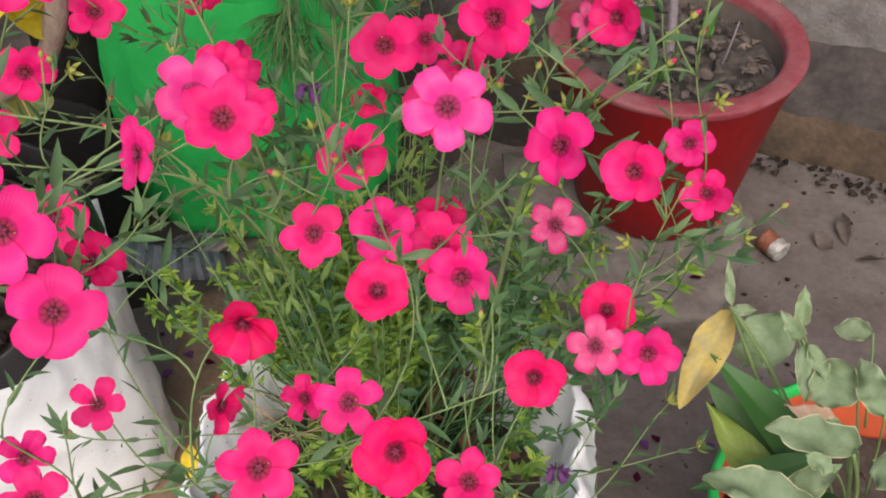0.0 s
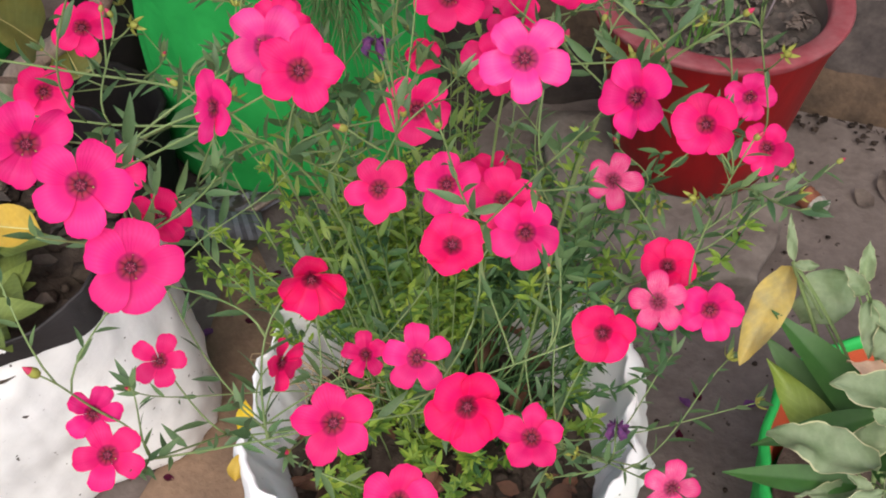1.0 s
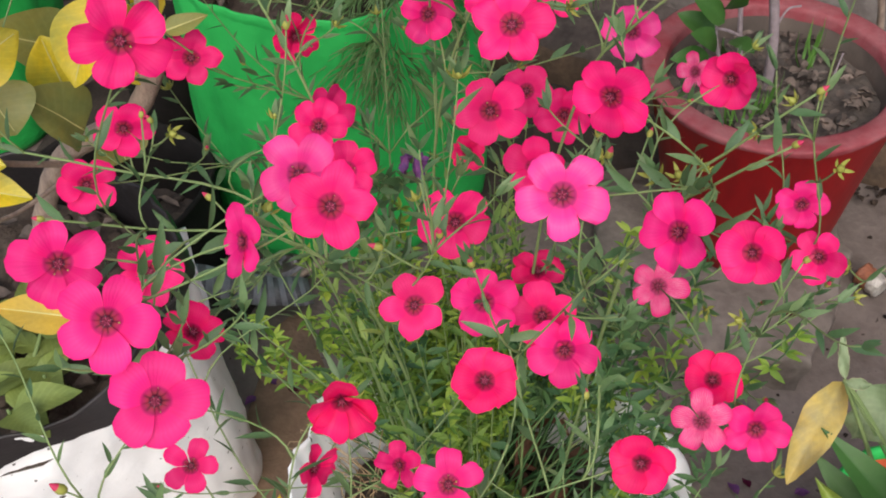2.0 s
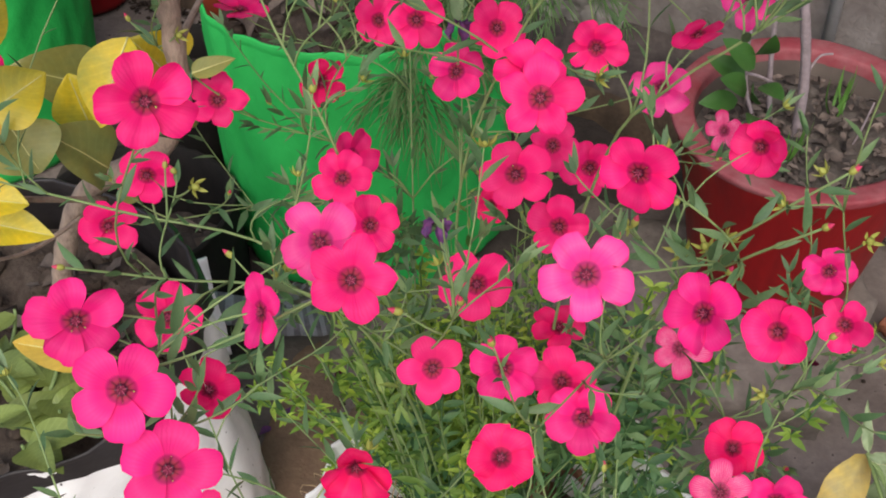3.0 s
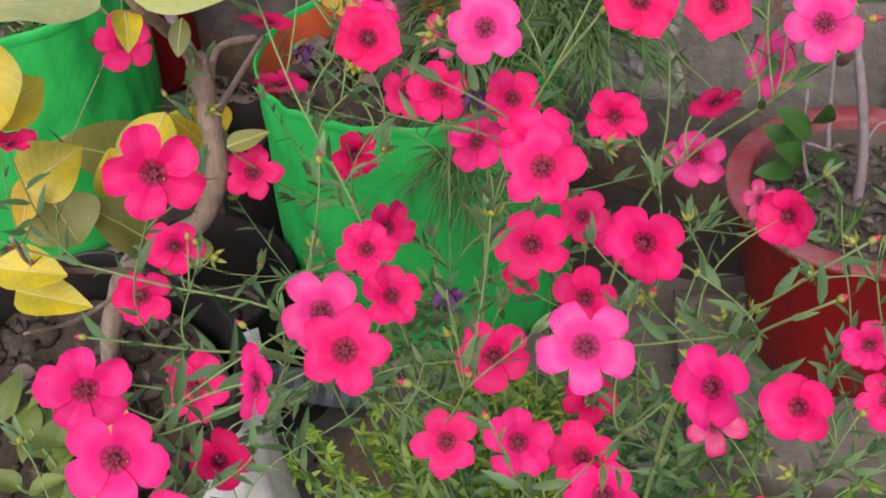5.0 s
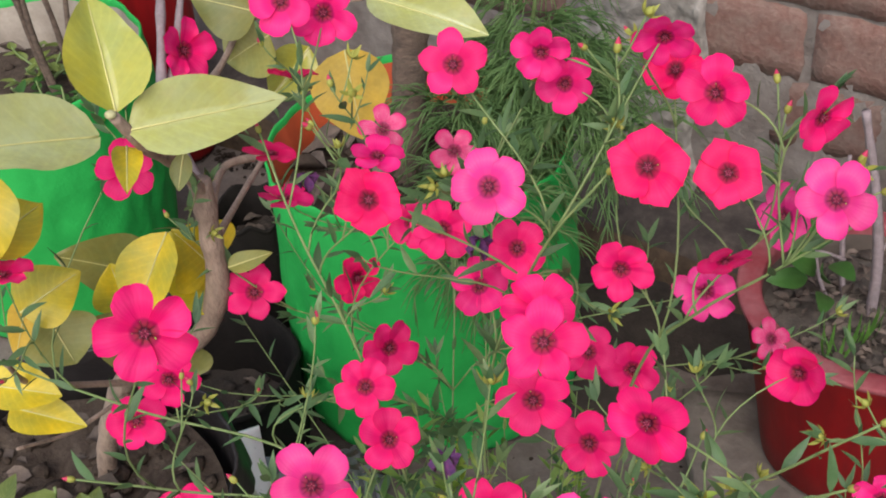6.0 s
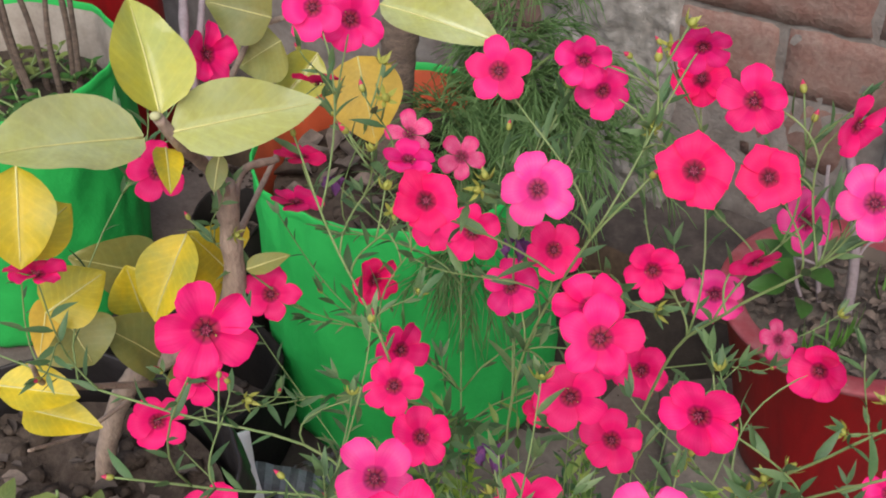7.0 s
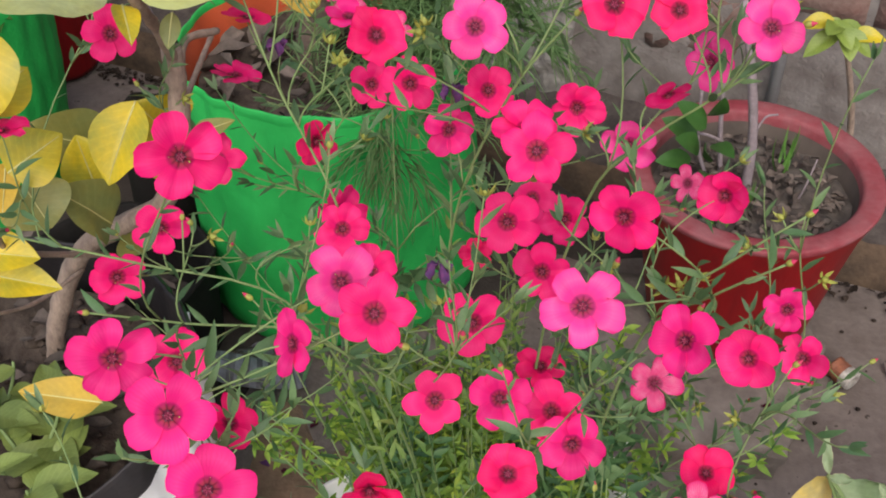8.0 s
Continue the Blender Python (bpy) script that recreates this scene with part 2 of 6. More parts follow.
M_MIDLEAF = mat("mid_green_leaf", (0.10, 0.215, 0.04), 0.55, (0.19, 0.30, 0.075), 40, 0.9, 0.1, 500, through_light=0.3, pieces=0.4)
M_BLUELEAF = mat("bluish_leaf", (0.060, 0.158, 0.056), 0.55, (0.11, 0.22, 0.08), 40, 0.9, 0.1, 500, through_light=0.25, pieces=0.4)
M_OLDLEAF = mat("mottled_yellow_leaf", (0.52, 0.39, 0.095), 0.65, (0.31, 0.275, 0.13), 60, 1.0, 0.3, 260, 0.15, through_light=0.25, veins=.06)
M_YLEAF = mat("yellow_leaf", (0.66, 0.50, 0.018), 0.42, (0.34, 0.35, 0.05), 34, 0.9, 0.12, 300, through_light=0.3, jitter=0.15, veins=.10)
M_GLEAF = mat("pale_green_leaf", (0.43, 0.41, 0.045), 0.34, (0.30, 0.36, 0.10), 22, 0.9, 0.12, 300, through_light=0.22, coat=.7, veins=.08)
M_OLEAF = mat("olive_leaf", (0.19, 0.22, 0.07), 0.45, (0.30, 0.27, 0.06), 24, 0.9, 0.12, 300, through_light=0.25, jitter=0.2, veins=.10)
M_TAN = mat("tan_leaf", (0.58, 0.38, 0.045), 0.6, (0.42, 0.31, 0.06), 30, 0.8, 0.2, 300, through_light=0.25, veins=.05)
M_GREYLEAF = mat("greyish_leaf", (0.37, 0.39, 0.11), 0.22, (0.40, 0.46, 0.27), 16, 0.9, 0.2, 260, through_light=0.12, coat=1.0, veins=.10)
# soil taken almost to black to carry the shade between the pots
M_BANK = mat("shade_dark_soil", (0.018, 0.013, 0.011), 0.95, (0.038, 0.029, 0.024), 30, 0.9, 0.9, 200, 0.3)
M_MIDRIB = mat("leaf_midrib", (0.56, 0.54, 0.22), 0.5, None, 60, 0.2, 0)
M_VARI = mat("greygreen_leaf", (0.145, 0.212, 0.098), 0.6, (0.24, 0.30, 0.17), 55, 0.9, 0.2, 300, through_light=0.15, jitter=0.25, veins=.10)
M_CREAM = mat("cream_edge", (0.33, 0.34, 0.18), 0.7, (0.52, 0.47, 0.31), 40, 0.7, 0.1, 300)
M_DARKLEAF = mat("dark_green_leaf", (0.026, 0.085, 0.016), 0.5, (0.042, 0.11, 0.022), 30, 0.8, 0.1, 300, spec=0.3)
M_LIME = mat("lime_leaf", (0.22, 0.30, 0.05), 0.45, (0.13, 0.20, 0.045), 24, 0.8, 0.1, 300, through_light=0.25, veins=.12)
M_YOUNG = mat("young_leaf", (0.19, 0.25, 0.06), 0.45, (0.10, 0.15, 0.04), 30, 0.8, 0.15, 300, through_light=0.25, jitter=0.2, veins=.15)
M_DILL = mat("feathery_green", (0.105, 0.215, 0.068), 0.6, (0.16, 0.27, 0.09), 30, 0.8, 0, through_light=0.2)
M_GRASS = mat("grass_blade", (0.10, 0.24, 0.04), 0.55, (0.07, 0.17, 0.03), 40, 0.8, 0, through_light=0.2)
M_RUST = mat("rusty_tin", (0.30, 0.11, 0.06), 0.7, (0.16, 0.06, 0.04), 120, 0.9, 0.6, 400, 0.2, metal=0.2)
M_FLORET = mat("white_floret", (0.78, 0.78, 0.74), 0.6, (0.65, 0.66, 0.58), 300, 0.5, 0)
M_YELLOWDRY = mat("bright_yellow_leaf", (0.75, 0.55, 0.02), 0.6, (0.62, 0.46, 0.05), 120, 0.7, 0.2, 400, through_light=0.2)
M_STRAW = mat("straw", (0.45, 0.33, 0.19), 0.8, (0.30, 0.20, 0.11), 60, 0.8, 0)
M_TIN = mat("bare_tin", (0.55, 0.53, 0.50), 0.5, (0.25, 0.21, 0.18), 160, 0.8, 0.8, 300, 0.2, metal=0.4)
M_TWIG = mat("greyish_twig", (0.26, 0.215, 0.235), 0.8, (0.16, 0.13, 0.14), 120, 0.8, 0.4, 400)
M_PEACH = mat("shrivelled_peach_leaf", (0.55, 0.36, 0.25), 0.7, (0.38, 0.26, 0.16), 50, 0.8, 0.2, 300)
M_WRAP = mat("dull_plastic_wrap", (0.21, 0.20, 0.23), 0.35, (0.06, 0.05, 0.05), 40, 0.9, 0.3, 200)
M_WRAPDARK = mat("dark_plastic_wrap", (0.035, 0.026, 0.025), 0.35, (0.12, 0.09, 0.07), 60, 0.7, 0.3, 200)
M_WEAVE = mat("woven_grey", (0.20, 0.21, 0.24), 0.7, (0.11, 0.115, 0.13), 80, 0.8, 0.5, 500)
M_CLOTH = mat("dark_cloth", (0.05, 0.05, 0.06), 0.8, (0.16, 0.16, 0.17), 60, 0.8, 0.5, 500)
M_PIPE = mat("grey_pipe", (0.36, 0.36, 0.38), 0.5, (0.28, 0.27, 0.27), 20, 0.7, 0.1, 200)
M_WHITEBAND = mat("cream_plaster", (0.36, 0.32, 0.28), 0.8, (0.18, 0.15, 0.125), 20, 0.8, 0.3, 200)


# ---- helpers for shapes ----
def to_ob(name, bm, material, smooth=True):
    me = bpy.data.meshes.new(name)
    bm.to_mesh(me)
    bm.free()
    for x in (material if isinstance(material, (list, tuple)) else [material]):
        me.materials.append(x)
    if smooth:
        me.shade_smooth()
    return new(name, me)


def part(name, bm, material, parent, label="", smooth=True):
    ob = to_ob(name, bm, material, smooth)
    ob.parent = parent
    if label:
        tagged(ob, label)
    return ob


def share(name, me, m, parent):
    ob = new(name, me)
    ob.parent = parent
    ob.matrix_basis = m
    return ob


def thing(name, label, category, at=(0, 0, 0), group=""):
    ob = new(name)
    ob.empty_display_size = 0.02
    ob.location = at
    return tagged(ob, label, category, group)


def bez(a, b, c, d, n):
    a, b, c, d = Vector(a), Vector(b), Vector(c), Vector(d)
    out = []
    for i in range(n + 1):
        t = i / n
        u = 1 - t
        out.append(a * u ** 3 + b * (3 * u * u * t) + c * (3 * u * t * t) + d * t ** 3)
    return out


def smooth_line(points, n):
    """A rounded line through a few points."""
    p = [Vector(q) for q in points]
    p = [p[0] * 2 - p[1]] + p + [p[-1] * 2 - p[-2]]
    out = []
    for i in range(1, len(p) - 2):
        for s in range(n):
            t = s / n
            out.append(0.5 * (2 * p[i] + (p[i + 1] - p[i - 1]) * t + (2 * p[i - 1] - 5 * p[i] + 4 * p[i + 1] - p[i + 2]) * t * t
                              + (3 * p[i] - p[i - 1] - 3 * p[i + 1] + p[i + 2]) * t ** 3))
    out.append(p[-2])
    return out


def tube(bm, line, r0, r1, sides=6, mi=0, wobble=0.0):
    rings = []
    n = len(line)
    side = Vector((1, 0, 0))
    for i, q in enumerate(line):
        d = (line[min(i + 1, n - 1)] - line[max(i - 1, 0)]).normalized()
        x = side - d * side.dot(d)
        if x.length < 1e-4:
            x = Vector((0, 1, 0)) - d * d.y
        x.normalize()
        side = x
        y = d.cross(x)
        r = r0 + (r1 - r0) * i / (n - 1)
        r *= 1 + wobble * noise.noise(q * 60)
        rings.append([bm.verts.new(q + (x * math.cos(a) + y * math.sin(a)) * r)
                      for a in (math.tau * k / sides for k in range(sides))])
    for i in range(n - 1):
        for k in range(sides):
            f = bm.faces.new((rings[i][k], rings[i][(k + 1) % sides], rings[i + 1][(k + 1) % sides], rings[i + 1][k]))
            f.material_index = mi
    for ring in (rings[0][::-1], rings[-1]):
        bm.faces.new(ring).material_index = mi


def lathe(bm, profile, steps=64, wave=None, centre=(0, 0, 0), mi=None):
    """Turns (radius, height) pairs round z. wave(angle, index) gives (factor of the radius, lift)."""
    rings = []
    for i, (r, z) in enumerate(profile):
        ring = []
        for k in range(steps):
            a = math.tau * k / steps
            f, dz = wave(a, i) if wave else (1, 0)
            ring.append(bm.verts.new((centre[0] + r * f * math.cos(a), centre[1] + r * f * math.sin(a), centre[2] + z + dz)))
        rings.append(ring)
    for i in range(len(rings) - 1):
        for k in range(steps):
            f = bm.faces.new((rings[i][k], rings[i][(k + 1) % steps], rings[i + 1][(k + 1) % steps], rings[i + 1][k]))
            if mi:
                f.material_index = mi[i]
    return rings


def blade(bm, base, tip, width, up, curl=0.15, fold=0.12, nx=4, ny=8, shape="oval", wavy=0.0, rim=False, seed=0, crinkle=0.0):
    """One leaf from base to tip: an outline by shape, folded along its midrib and curled, with real width."""
    base, tip = Vector(base), Vector(tip)
    ax = tip - base
    length = ax.length
    ax.normalize()
    up = Vector(up)
    up = (up - ax * up.dot(ax)).normalized()
    side = ax.cross(up)
    grid = []
    for j in range(ny + 1):
        v = j / ny
        if shape == "oval":
            w = max(0, math.sin(math.pi * v ** 0.85)) ** 0.75
        elif shape == "ovate":
            w = max(0, math.sin(math.pi * v ** 0.62)) ** 0.8
        elif shape == "obovate":
            w = max(0, math.sin(math.pi * v ** 1.5)) ** 0.7
        else:
            w = max(0, math.sin(math.pi * v ** 0.7)) ** 0.9
        w = max(w, 0.03) * width / 2
        row = []
        for i in range(-nx, nx + 1):
            u = i / nx
            if rim:
                u = math.copysign(1 - (1 - abs(u)) ** 1.65 * 0.999, u) if abs(i) < nx else u
            q = base + ax * (length * v) + side * (u * w)
            q += up * (abs(u) * w * fold * 2 - curl * length * (v - 0.35) ** 2 + curl * length * 0.12)
            if wavy:
                q += up * (wavy * width * abs(u) ** 2 * math.sin(9 * v + 3 * math.copysign(1, u) + seed))
            if crinkle:
                q += (up + side * .5) * (crinkle * width * (abs(u) * .8 + .2) * noise.noise(q * (2.2 / width) + Vector((seed, 0, 0))))
                q += up * (crinkle * .5 * width * abs(u) * noise.noise(q * (6 / width)))
            row.append(bm.verts.new(q))
        grid.append(row)
    uvl = (bm.loops.layers.uv.get("UVMap") or bm.loops.layers.uv.new("UVMap")) if ny > 6 else None
    for j in range(ny):
        for i in range(2 * nx):
            f = bm.faces.new((grid[j][i], grid[j][i + 1], grid[j + 1][i + 1], grid[j + 1][i]))
            if uvl:
                for lp, (a, b) in zip(f.loops, ((i, j), (i + 1, j), (i + 1, j + 1), (i, j + 1))):
                    lp[uvl].uv = (a / (2 * nx), b / ny)
            if rim and (i == 0 or i == 2 * nx - 1):
                f.material_index = 1
    return grid


def lump(bm, at, size, seed, sub=2, squash=(1, 1, 1), rough=0.35, mi=0):
    """A small uneven clod."""
    made = bmesh.ops.create_icosphere(bm, subdivisions=sub, radius=1.0)["verts"]
    at = Vector(at)
    for v in made:
        k = 1 + rough * noise.noise(v.co * 1.7 + Vector((seed, seed * 0.7, 0)))
        v.co = Vector((v.co.x * squash[0], v.co.y * squash[1], v.co.z * squash[2])) * (size * k) + at
    if mi:
        for f in {f for v in made for f in v.link_faces}:
            f.material_index = mi


def scrap(bm, at, size, rng, curl=0.5):
    """A crumpled bit of dry leaf lying at a place."""
    a = rng.uniform(0, math.tau)
    d = Vector((math.cos(a), math.sin(a), rng.uniform(-0.25, 0.25))) * size
    at = Vector(at)
    blade(bm, at - d / 2, at + d / 2, size * rng.uniform(0.35, 0.7), (rng.uniform(-.5, .5), rng.uniform(-.5, .5), 1),
          curl=rng.uniform(-curl, curl), fold=rng.uniform(0.1, 0.6), nx=2, ny=4, wavy=0.12, seed=rng.uniform(0, 6))


# ---- the setting ----
def ground_height(x, y):
    return 0.006 * noise.noise(Vector((x * 5, y * 5, 0))) + 0.002 * noise.noise(Vector((x * 25, y * 25, 3)))


bm = bmesh.new()
xs = [-60, -12, -3] + [-1.5 + 0.03 * i for i in range(101)] + [3, 12, 60]
ys = [-60, -12, -3] + [-0.6 + 0.03 * i for i in range(81)] + [3, 12, 60]
gv = [[bm.verts.new((x, y, ground_height(x, y) - 0.003)) for x in xs] for y in ys]
for j in range(len(ys) - 1):
    for i in range(len(xs) - 1):
        bm.faces.new((gv[j][i], gv[j][i + 1], gv[j + 1][i + 1], gv[j + 1][i]))
tagged(to_ob("ground", bm, M_GROUND), "dusty grey-brown concrete yard floor with stains", "ground", kind="structure")

# the wall runs off to the left and away; s is along it, d out of it into the yard
WALL_AT, WALL_TURN = Vector((0.10, 1.43, 0)), math.atan(-0.41)
WALL = Matrix.Translation(WALL_AT) @ Matrix.Rotation(WALL_TURN, 4, "Z")
bm = bmesh.new()
ss = [-3.0, -2.0, -1.4] + [-1.0 + .011 * i for i in range(164)] + [1.0, 2.0, 3.0]
zs = [-0.05 + .012 * j for j in range(84)] + [1.1, 1.6, 2.35]


def wall_skin(s, z):
    """How far the mortar stands out of the wall."""
    return -.0008 + .0022 * noise.noise(Vector((s * 14, z * 22, 1))) + .0026 * noise.noise(Vector((s * 45, z * 45, 2))) + .002 * noise.noise(Vector((s * 120, z * 120, 3)))


wv = [[bm.verts.new((s, -wall_skin(s, z), z)) for s in ss] for z in zs]
for j in range(len(zs) - 1):
    for i in range(len(ss) - 1):
        bm.faces.new((wv[j][i], wv[j][i + 1], wv[j + 1][i + 1], wv[j + 1][i]))
back = [bm.verts.new(q) for q in ((-3, .23, -.05), (3, .23, -.05), (3, .23, 2.35), (-3, .23, 2.35))]
bm.faces.new(back[::-1])
bm.faces.new([wv[-1][0], wv[-1][-1], back[2], back[3]])
bm.faces.new([row[0] for row in wv] + [back[3], back[0]])
bm.faces.new([row[-1] for row in wv[::-1]] + [back[1], back[2]])
wall = tagged(to_ob("wall_north", bm, M_MORTAR), "weathered brick wall with crumbling grey mortar and plaster", "wall", kind="structure")
wall.matrix_world = WALL

bm = bmesh.new()
prof = [(-0.115, -0.03), (-0.112, 0.015), (-0.108, 0.045), (-0.100, 0.064), (-0.088, 0.074), (-0.07, 0.080), (-0.05, 0.085), (-0.03, 0.089), (-0.012, 0.094), (0.0, 0.11)]
fv = []
for i in range(401):
    s = -3 + 6 * i / 400
    fv.append([bm.verts.new((s, d * (1 + .18 * noise.noise(Vector((s * 6, k, 0)))), z + .010 * noise.noise(Vector((s * 8, k * .6, 5))) + (.007 * noise.noise(Vector((s * 40, k * 1.3, 9))) if k > 1 else 0))) for k, (d, z) in enumerate(prof)])
for i in range(400):
    for k in range(len(prof) - 1):
        f = bm.faces.new((fv[i][k], fv[i + 1][k], fv[i + 1][k + 1], fv[i][k + 1]))
        f.material_index = 1 if k > 2 else 0
foot = tagged(to_ob("wall_footing", bm, (M_FOOTFACE, M_LEDGE)), "mud-caked brown footing along the wall", "footing", kind="structure")
foot.matrix_world = WALL


# ---- pots and sacks ----
def soil_disc(name, centre, r, label, material, bumps=0.012, seed=0, scraps=0, scrap_size=0.03, dome=0.0, scrap_material=None, clods=46, clod_size=.010):
    """Soil filling a pot: an uneven disc with clods, and dry leaf scraps lying on it."""
    top = thing(name, label, "soil", centre)
    bm = bmesh.new()
    rings = [[bm.verts.new((0, 0, dome))]]
    for i in range(1, 15):
        q = r * i / 14
        rings.append([])
        for k in range(40):
            a = math.tau * k / 40
            x, y = q * math.cos(a), q * math.sin(a)
            z = bumps * noise.noise(Vector((x * 28 + seed, y * 28, seed))) + bumps * .5 * noise.noise(Vector((x * 70, y * 70, seed)))
            rings[-1].append(bm.verts.new((x, y, z + dome * (1 - (q / r) ** 2))))
    for k in range(40):
        bm.faces.new((rings[0][0], rings[1][k], rings[1][(k + 1) % 40]))
        for i in range(1, 14):
            bm.faces.new((rings[i][k], rings[i + 1][k], rings[i + 1][(k + 1) % 40], rings[i][(k + 1) % 40]))
    part("soil_bed", bm, material, top)
    rng = random.Random(seed)
    bm = bmesh.new()
    for k in range(clods):
        q, a = r * .93 * math.sqrt(rng.random()), rng.uniform(0, math.tau)
        lump(bm, (q * math.cos(a), q * math.sin(a), .002), rng.uniform(.003, clod_size), k, 1, (1, 1, .7), .6)
    part("clod", bm, material, top)["kind"] = "stuff"
    for k in range(scraps):
        q, a = r * .92 * math.sqrt(rng.random()), rng.uniform(0, math.tau)
        bm = bmesh.new()
        scrap(bm, (q * math.cos(a), q * math.sin(a), .008 + .006 * rng.random()), scrap_size * rng.uniform(.5, 1.2), rng)
        part("dry_leaf", bm, scrap_material or M_DRY, top)
    return top


# stone slab under the red pot
bm = bmesh.new()
outline = [(0.08, 1.10), (0.10, 0.90), (0.175, 0.835), (0.305, 0.822), (0.345, 0.90), (0.372, 0.985), (0.36, 1.10)]
cx, cy = 0.23, 0.96
fine_outline = []
for i in range(len(outline)):
    a, b = Vector(outline[i]), Vector(outline[(i + 1) % len(outline)])
    for s in range(6):
        fine_outline.append(a.lerp(b, s / 6))
rings = []
for z, k in ((-0.01, .93), (0.015, .94), (0.035, .99), (0.048, 1.0), (0.055, 0.975), (0.057, 0.8), (0.056, 0.4)):
    ring = []
    for p in fine_outline:
        x, y = cx + (p.x - cx) * k, cy + (p.y - cy) * k
        w = .010 * noise.noise(Vector((x * 30, y * 30, z * 20)))
        ring.append(bm.verts.new((x + w, y + w, z + (.006 * noise.noise(Vector((x * 20, y * 20, 4))) if z > .03 else 0))))
    rings.append(ring)
for i in range(len(rings) - 1):
    n = len(fine_outline)
    for k in range(n):
        bm.faces.new((rings[i][k], rings[i][(k + 1) % n], rings[i + 1][(k + 1) % n], rings[i + 1][k]))
bm.faces.new(rings[-1])
tagged(to_ob("stone_slab", bm, M_STONE), "rough grey stone slab under the red pot", "stone")

# red cement pot
POT = Vector((0.259, 1.028, 0.058))
red = thing("flower_pot", "red painted cement pot with a worn pinkish rim", "pot", POT)
H = 0.217
wav = lambda a, i: (1 + .006 * noise.noise(Vector((math.cos(a), math.sin(a), i * .3))), .002 * noise.noise(Vector((math.cos(a) * 2, math.sin(a) * 2, i))))
bm = bmesh.new()
lathe(bm, [(0.0, .001), (.088, .001), (.092, .006), (.1, .05), (.112, .12), (.124, .18), (.1352, H - .004)], 72, wav)
part("body", bm, M_REDPOT, red)
bm = bmesh.new()
lathe(bm, [(.1350, H - .006), (.1372, H - .001), (.1368, H + .0015), (.1345, H + .0025), (.125, H + .0025), (.1165, H + .002), (.1135, H + .0005), (.1125, H - .004), (.111, H - .012)], 72, wav)
part("rim", bm, M_RIM, red, "worn pink rim")
bm = bmesh.new()
lathe(bm, [(.111, H - .011), (.108, H - .03), (.105, H - .06), (.10, H - .07)], 72, wav)
part("inner_wall", bm, M_MUD, red, "mud-stained inner wall")
soil_disc("pot_soil", POT + Vector((0, 0, H - .034)), .1085, "dry grey soil covered with shredded dead leaves", M_SOIL, .012, 3, 240, .016)

# sprigs of grass in the red pot
for k, (px_, py_) in enumerate(((.215, .965), (.235, .99), (.30, 1.07))):
    tuft = thing("grass_tuft", "small tuft of green grass in the dry soil", "grass", (px_, py_, POT.z + H - .032), "grass tufts")
    bm = bmesh.new()
    for q in range(9):
        a, l = rnd.uniform(0, math.tau), rnd.uniform(.03, .06)
        base = Vector((rnd.uniform(-.008, .008), rnd.uniform(-.008, .008), 0))
        blade(bm, base, base + Vector((math.cos(a) * l * .4, math.sin(a) * l * .4, l)), .0035, (math.cos(a), math.sin(a), -.3), .4, .1, 1, 5, "lance")
    part("blade_clump", bm, M_GRASS, tuft)


def fabric_bag(name, label, centre, r_top, r_bot, h, material, lining, group="", turn=0.0, wave_amt=.05, lip=.006):
    """An open-topped grow bag: soft wavy wall, a hemmed lip, and a lining of another colour."""
    bag = thing(name, label, "grow bag", centre, group)
    seed = centre[0] * 7 + centre[1] * 3

    def wav(a, i):
        up = i / 9
        f = 1 + wave_amt * (.4 + .6 * up) * noise.noise(Vector((math.cos(a + turn) * 1.6 + seed, math.sin(a + turn) * 1.6, up * 1.2)))
        f += .016 * up * math.sin(a * 7 + 2.5 * math.sin(a * 2 + seed)) * (1 - .6 * up) + .008 * math.sin(a * 17 + 3 * math.sin(a * 3) + up * 2) * up
        f += .012 * noise.noise(Vector((math.cos(a) * 9, math.sin(a) * 9 + seed, up * 9)))
        f += .016 * (.3 - abs(noise.noise(Vector((math.cos(a) * 4 + up * 2, math.sin(a) * 4 + seed, up * 3.5 - math.cos(a))))))
        f += wave_amt * .25 * noise.noise(Vector((math.cos(a) * 5, math.sin(a) * 5 + seed, up * 5)))
        return f, .09 * r_top * up ** 3 * noise.noise(Vector((math.cos(a) * 1.5, math.sin(a) * 1.5, seed)))
    bm = bmesh.new()
    prof = [(r_bot * .2, .002), (r_bot * .96, .002), (r_bot, .012)]
    for i in range(1, 29):
        t = i / 28
        prof.append((r_bot + (r_top - r_bot) * t + .006 * math.sin(math.pi * t), .012 + (h - .016) * t))
    lathe(bm, prof, 144, lambda a, i: wav(a, max(0, (i - 2) * 9 / 28)))
    part("bag_wall", bm, material, bag)
    bm = bmesh.new()
    ins = lambda a, i: wav(a, 9)
    lathe(bm, [(r_top, h - .014), (r_top + lip * .6, h - .008), (r_top + lip * .6, h), (r_top, h + lip * .5), (r_top - lip * .6, h), (r_top - lip * .5, h - .01)], 96, ins)
    part("hem", bm, material, bag)
    bm = bmesh.new()
    lathe(bm, [(r_top - lip * .4, h - .008), (r_top - .006, h - .03), (r_top - .01, h - .07), (r_top - .014, h - .10)], 96, ins)
    part("lining", bm, lining, bag, "orange lining")
    return bag


